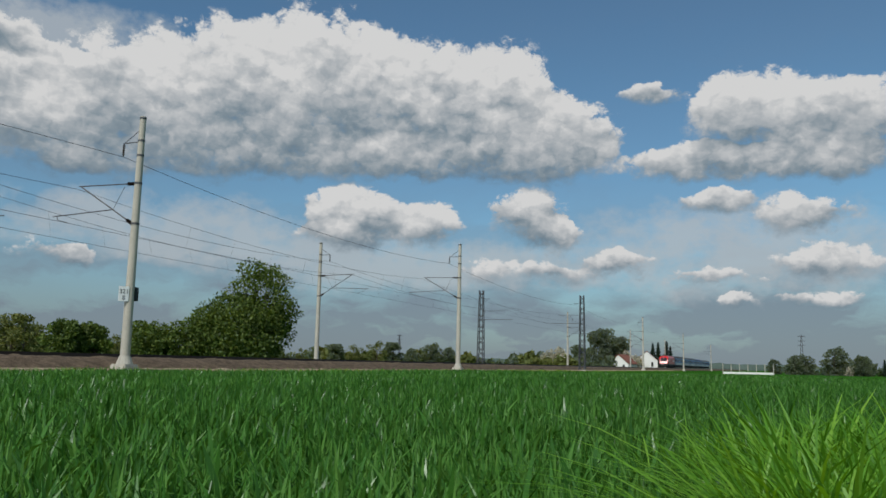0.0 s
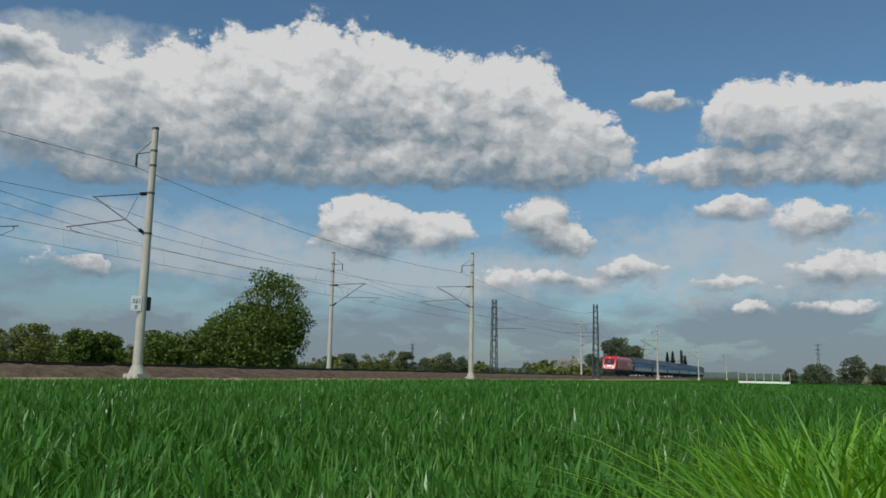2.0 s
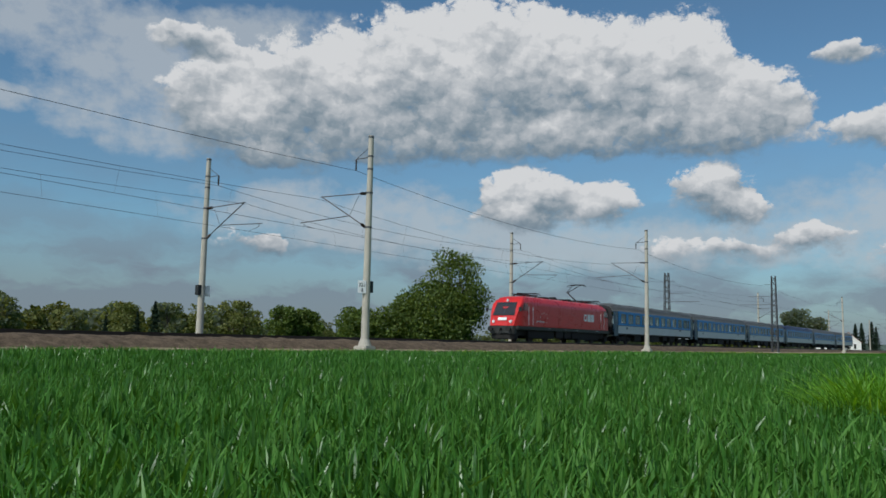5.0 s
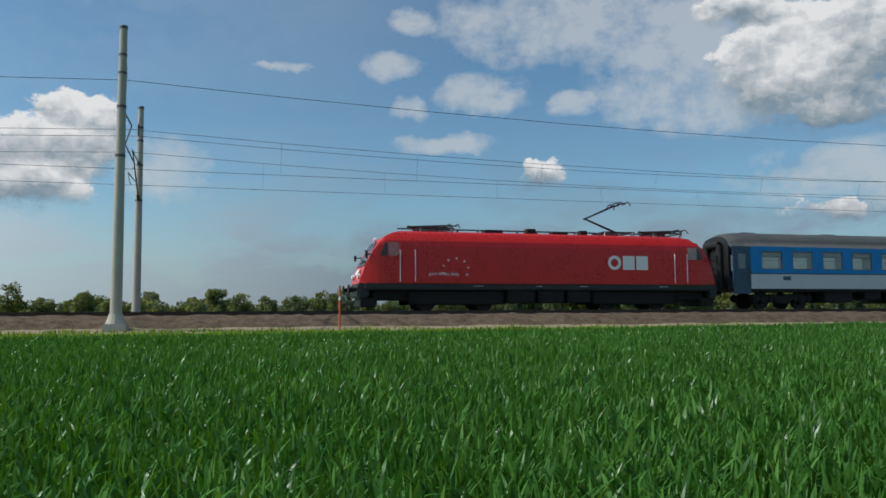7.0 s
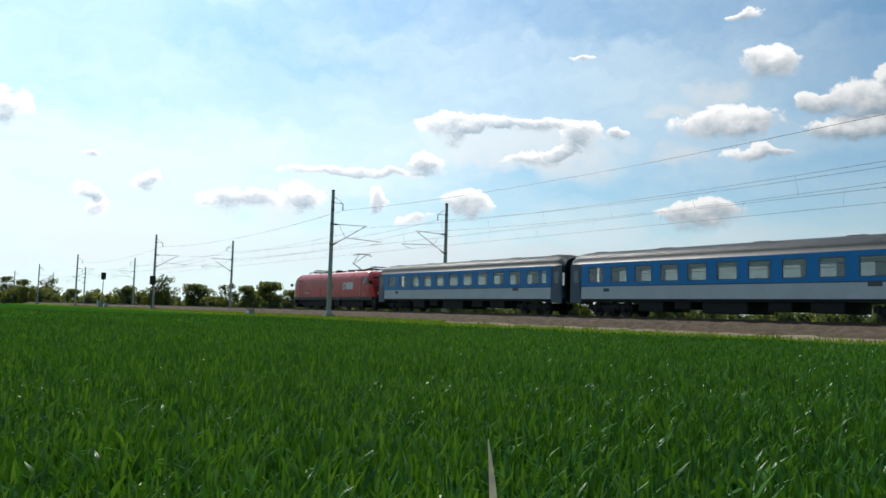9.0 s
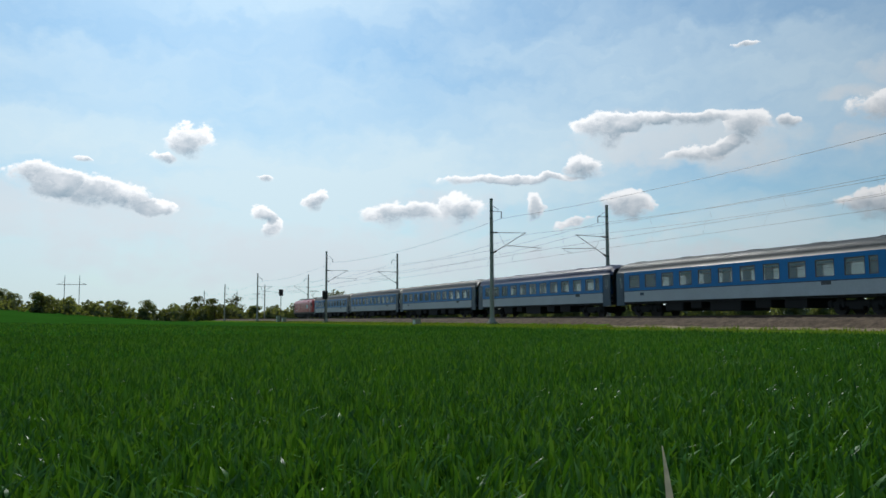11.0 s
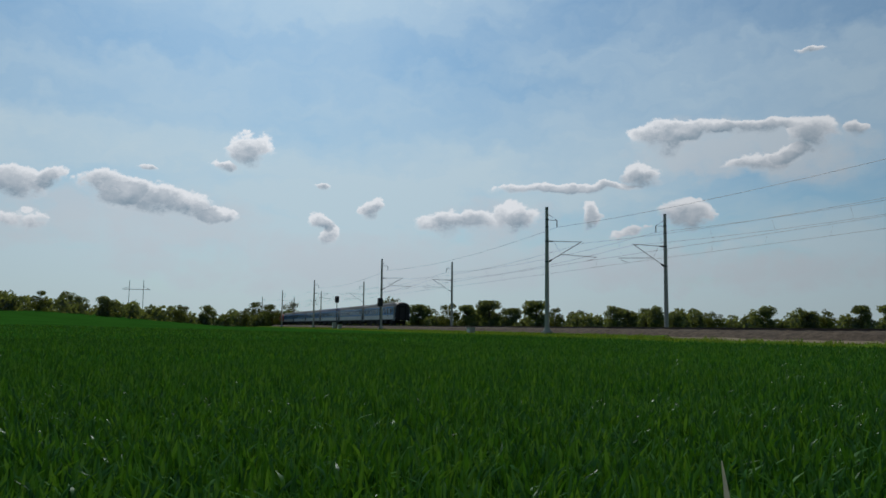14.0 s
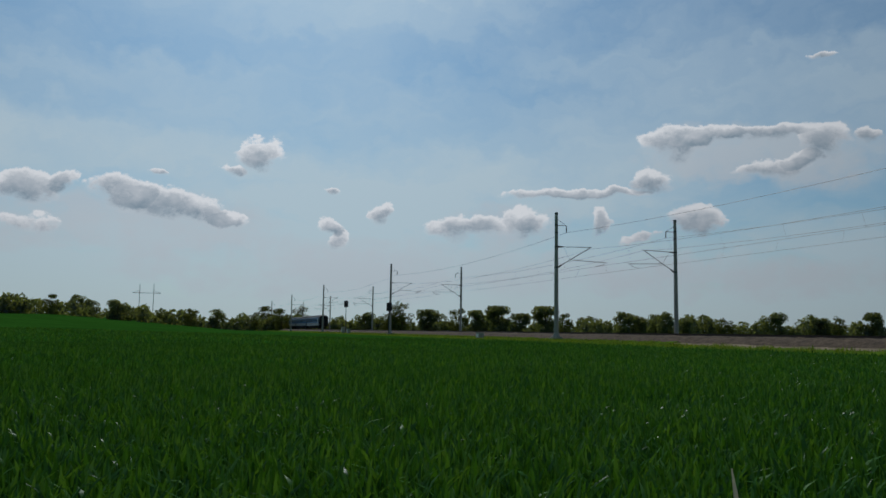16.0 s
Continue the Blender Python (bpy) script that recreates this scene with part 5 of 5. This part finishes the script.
def build_verge_grass():
    rng = np.random.default_rng(14)
    n = 60000
    x = rng.uniform(-190, 130, n)
    # beyond the end of the dirt path the grass reaches up to the ballast
    y = 27.3 + np.where(x < -47, 4.2, 2.4) * rng.beta(1.4, 1.4, n)
    clump = np.sin(x * 1.7 + 3 * np.sin(x * 0.23)) * np.sin(y * 2.3 + x * 0.4)
    keep = rng.uniform(0, 1, n) < 0.55 + 0.45 * clump
    x, y = x[keep], y[keep]
    h = rng.uniform(0.06, 0.24, len(x)) * (0.8 + 0.6 * clump[keep].clip(0, 1))
    z = np.interp(y, [27.0, 27.6, 28.4, 29.2, 30.4, 31.5], [-0.02, 0.14, 0.22, 0.24, 0.30, 0.39])
    co, tr = blades(rng, x, y, z, h, rng.uniform(0.02, 0.05, len(x)), rng.uniform(0.1, 0.7, len(x)), 2)
    ob = new("verge_grass", raw_mesh("verge_grass", co, tr, M_VERGE))
    tagged(ob, "tufts of yellow-green grass along the verge", "grass", kind="stuff")


def build_dry_blade():
    bm = bmesh.new()
    rings = []
    for k in range(9):
        t = k / 8
        c = Vector((-1.10 - 0.05 * t * t, 0.86 + 0.02 * t, 0.30 * t + 0.33))
        w = 0.011 * (1 - t ** 2) + 0.001
        rings.append((bm.verts.new(c + Vector((0.6 * w, 0.8 * w, 0))), bm.verts.new(c - Vector((0.6 * w, 0.8 * w, 0)))))
    for a, b in zip(rings, rings[1:]):
        bm.faces.new((a[0], a[1], b[1], b[0]))
    bmesh.ops.solidify(bm, geom=bm.faces[:], thickness=0.0012)
    tagged(part("dry_blade", bm, M_DRY), "pale dry leaf blade standing among the wheat", "leaf")


def build_tuft():
    rng = np.random.default_rng(15)
    n = 9000
    a = radians(94) + rng.normal(0, 0.095, n)
    r = rng.uniform(1.9, 4.6, n)
    x, y = 30.1 + r * np.sin(a), 5.0 + r * np.cos(a)
    h = rng.uniform(0.40, 0.98, n) * (0.82 + 0.2 * np.sin(x * 5) * np.sin(y * 6)) * np.clip(1.25 - np.abs(a - radians(97)) * 2.0, 0.45, 1.0)
    co, tr = blades(rng, x, y, np.zeros(n), h, rng.uniform(0.008, 0.019, n), rng.uniform(0.25, 1.25, n), 7)
    ob = new("tall_grass", raw_mesh("tall_grass", co, tr, M_TUFT))
    tagged(ob, "clump of long bright yellow-green meadow grass", "grass", kind="stuff")


# ---- far things ----
def pylon(x, y, h, z=0.0):
    p = empty("power_pylon", pose(x, y, z), label="slender steel lattice power pylon far off", category="pylon", group="power pylons")
    bm = bmesh.new()
    for sx in (-1, 1):
        for sy in (-1, 1):
            rod(bm, (sx * h * 0.045, sy * h * 0.045, 0), (sx * h * 0.012, sy * h * 0.012, h), 0.06, 0.05, 5)
    for k in range(9):
        w = h * (0.045 - 0.033 * k / 9)
        z0, z1 = h * k / 9, h * (k + 1) / 9
        for s in (-1, 1):
            rod(bm, (-w, s * w, z0), (w, s * w, z1), 0.035, 0.035, 4)
            rod(bm, (s * w, -w, z0), (s * w, w, z1), 0.035, 0.035, 4)
    part("tower", bm, M_STEEL, p)
    for q in (0.97, 0.85, 0.74):
        bm = bmesh.new()
        rod(bm, (0, -h * 0.09, h * q), (0, h * 0.09, h * q), 0.07, 0.07, 5)
        part("crossarm", bm, M_STEEL, p)


def portal_pylon(x, y, h):
    p = empty("portal_pylon", pose(x, y, 0, 0, 0, 0), label="two-legged portal power pylon far off", category="pylon")
    for s in (-3.1, 3.1):
        bm = bmesh.new()
        rod(bm, (0, s, 0), (0, s, h), 0.16, 0.12, 6)
        part("leg", bm, M_STEEL, p)
    bm = bmesh.new()
    rod(bm, (0, -6.2, h * 0.80), (0, 6.2, h * 0.80), 0.12, 0.12, 6)
    line(bm, [(0, -3.1, h * 0.86), (0, -6.0, h * 0.80)], 0.06)
    line(bm, [(0, 3.1, h * 0.86), (0, 6.0, h * 0.80)], 0.06)
    part("crossarm", bm, M_STEEL, p)


def house(x, y, w, d, h, turn, label):
    ob = empty("house", pose(x, y, -0.3, 0, 0, turn), label=label, category="house", group="village houses")
    bm = bmesh.new()
    box(bm, -w / 2, w / 2, -d / 2, d / 2, -0.5, h)
    g = [bm.verts.new((sx * (w / 2 - 0.001), yy, zz)) for sx in (-1, 1) for yy, zz in ((-d / 2, h), (d / 2, h), (0, h + d * 0.42))]
    bm.faces.new(g[:3])
    bm.faces.new(g[3:][::-1])
    part("wall", bm, M_PLASTER, ob)
    for s in (-1, 1):
        bm = bmesh.new()
        slanted_panel(bm, [(-w / 2 - 0.3, s * (d / 2 + 0.3), h - 0.22), (w / 2 + 0.3, s * (d / 2 + 0.3), h - 0.22), (w / 2 + 0.3, 0, h + d * 0.42 + 0.08), (-w / 2 - 0.3, 0, h + d * 0.42 + 0.08)], 0.12)
        part("roof", bm, M_TILE, ob)
    for k in range(2):
        bm = bmesh.new()
        box(bm, -w / 2 - 0.02, -w / 2 + 0.02, -d / 4 + k * d / 2 - 0.4, -d / 4 + k * d / 2 + 0.4, h * 0.4, h * 0.8)
        part("window", bm, M_DARK_GLASS, ob)


def build_far():
    pylon(255.6, 113.0, 9.5)
    pylon(280.0, -2.0, 11.0)
    portal_pylon(-399.6, -18.3, 21.0)
    house(352.0, 51.5, 9.0, 8.0, 4.2, 8, "white plastered village house with clay tile roof")
    house(316.0, 54.5, 9.0, 7.0, 2.6, -10, "white plastered village house with clay tile roof")
    wall_ob = empty("boundary_wall", pose(150, 8.6, -0.2), label="low white boundary wall at the village edge", category="wall")
    for k in range(6):
        bm = bmesh.new()
        box(bm, -0.12, 0.12, -3.3 + 1.1 * k, -2.25 + 1.1 * k, -0.3, 0.75, 0.02)
        part("panel", bm, M_PLASTER, wall_ob)
    for k in range(7):
        bm = bmesh.new()
        rod(bm, (0, -3.3 + 1.1 * k, 0), (0, -3.3 + 1.1 * k, 1.9), 0.05, 0.05, 6)
        part("post", bm, M_CONCRETE, wall_ob)
    # low wooded ridge on the horizon
    n = 900
    rng = np.random.default_rng(3)
    a = np.linspace(0, 2 * pi, n + 1)
    hgt = 8.5 + 2.5 * np.sin(a * 7) + 1.2 * np.sin(a * 19 + 1) + rng.normal(0, 0.5, n + 1)
    hgt[-1] = hgt[0]
    lo = np.stack([1400 * np.cos(a), 1400 * np.sin(a), np.full(n + 1, -2.0)], 1)
    hi = np.stack([1450 * np.cos(a), 1450 * np.sin(a), hgt], 1)
    i = np.arange(n)
    ob = new("distant_ridge", raw_mesh("distant_ridge", np.concatenate([lo, hi]), np.stack([i, i + 1, i + n + 2, i + n + 1], 1), M_FAR))
    tagged(ob, "low dark wooded ridge along the horizon", "hills", kind="structure")


build_trees()
build_crop()
build_verge_grass()
build_tuft()
build_dry_blade()
build_far()
motions()
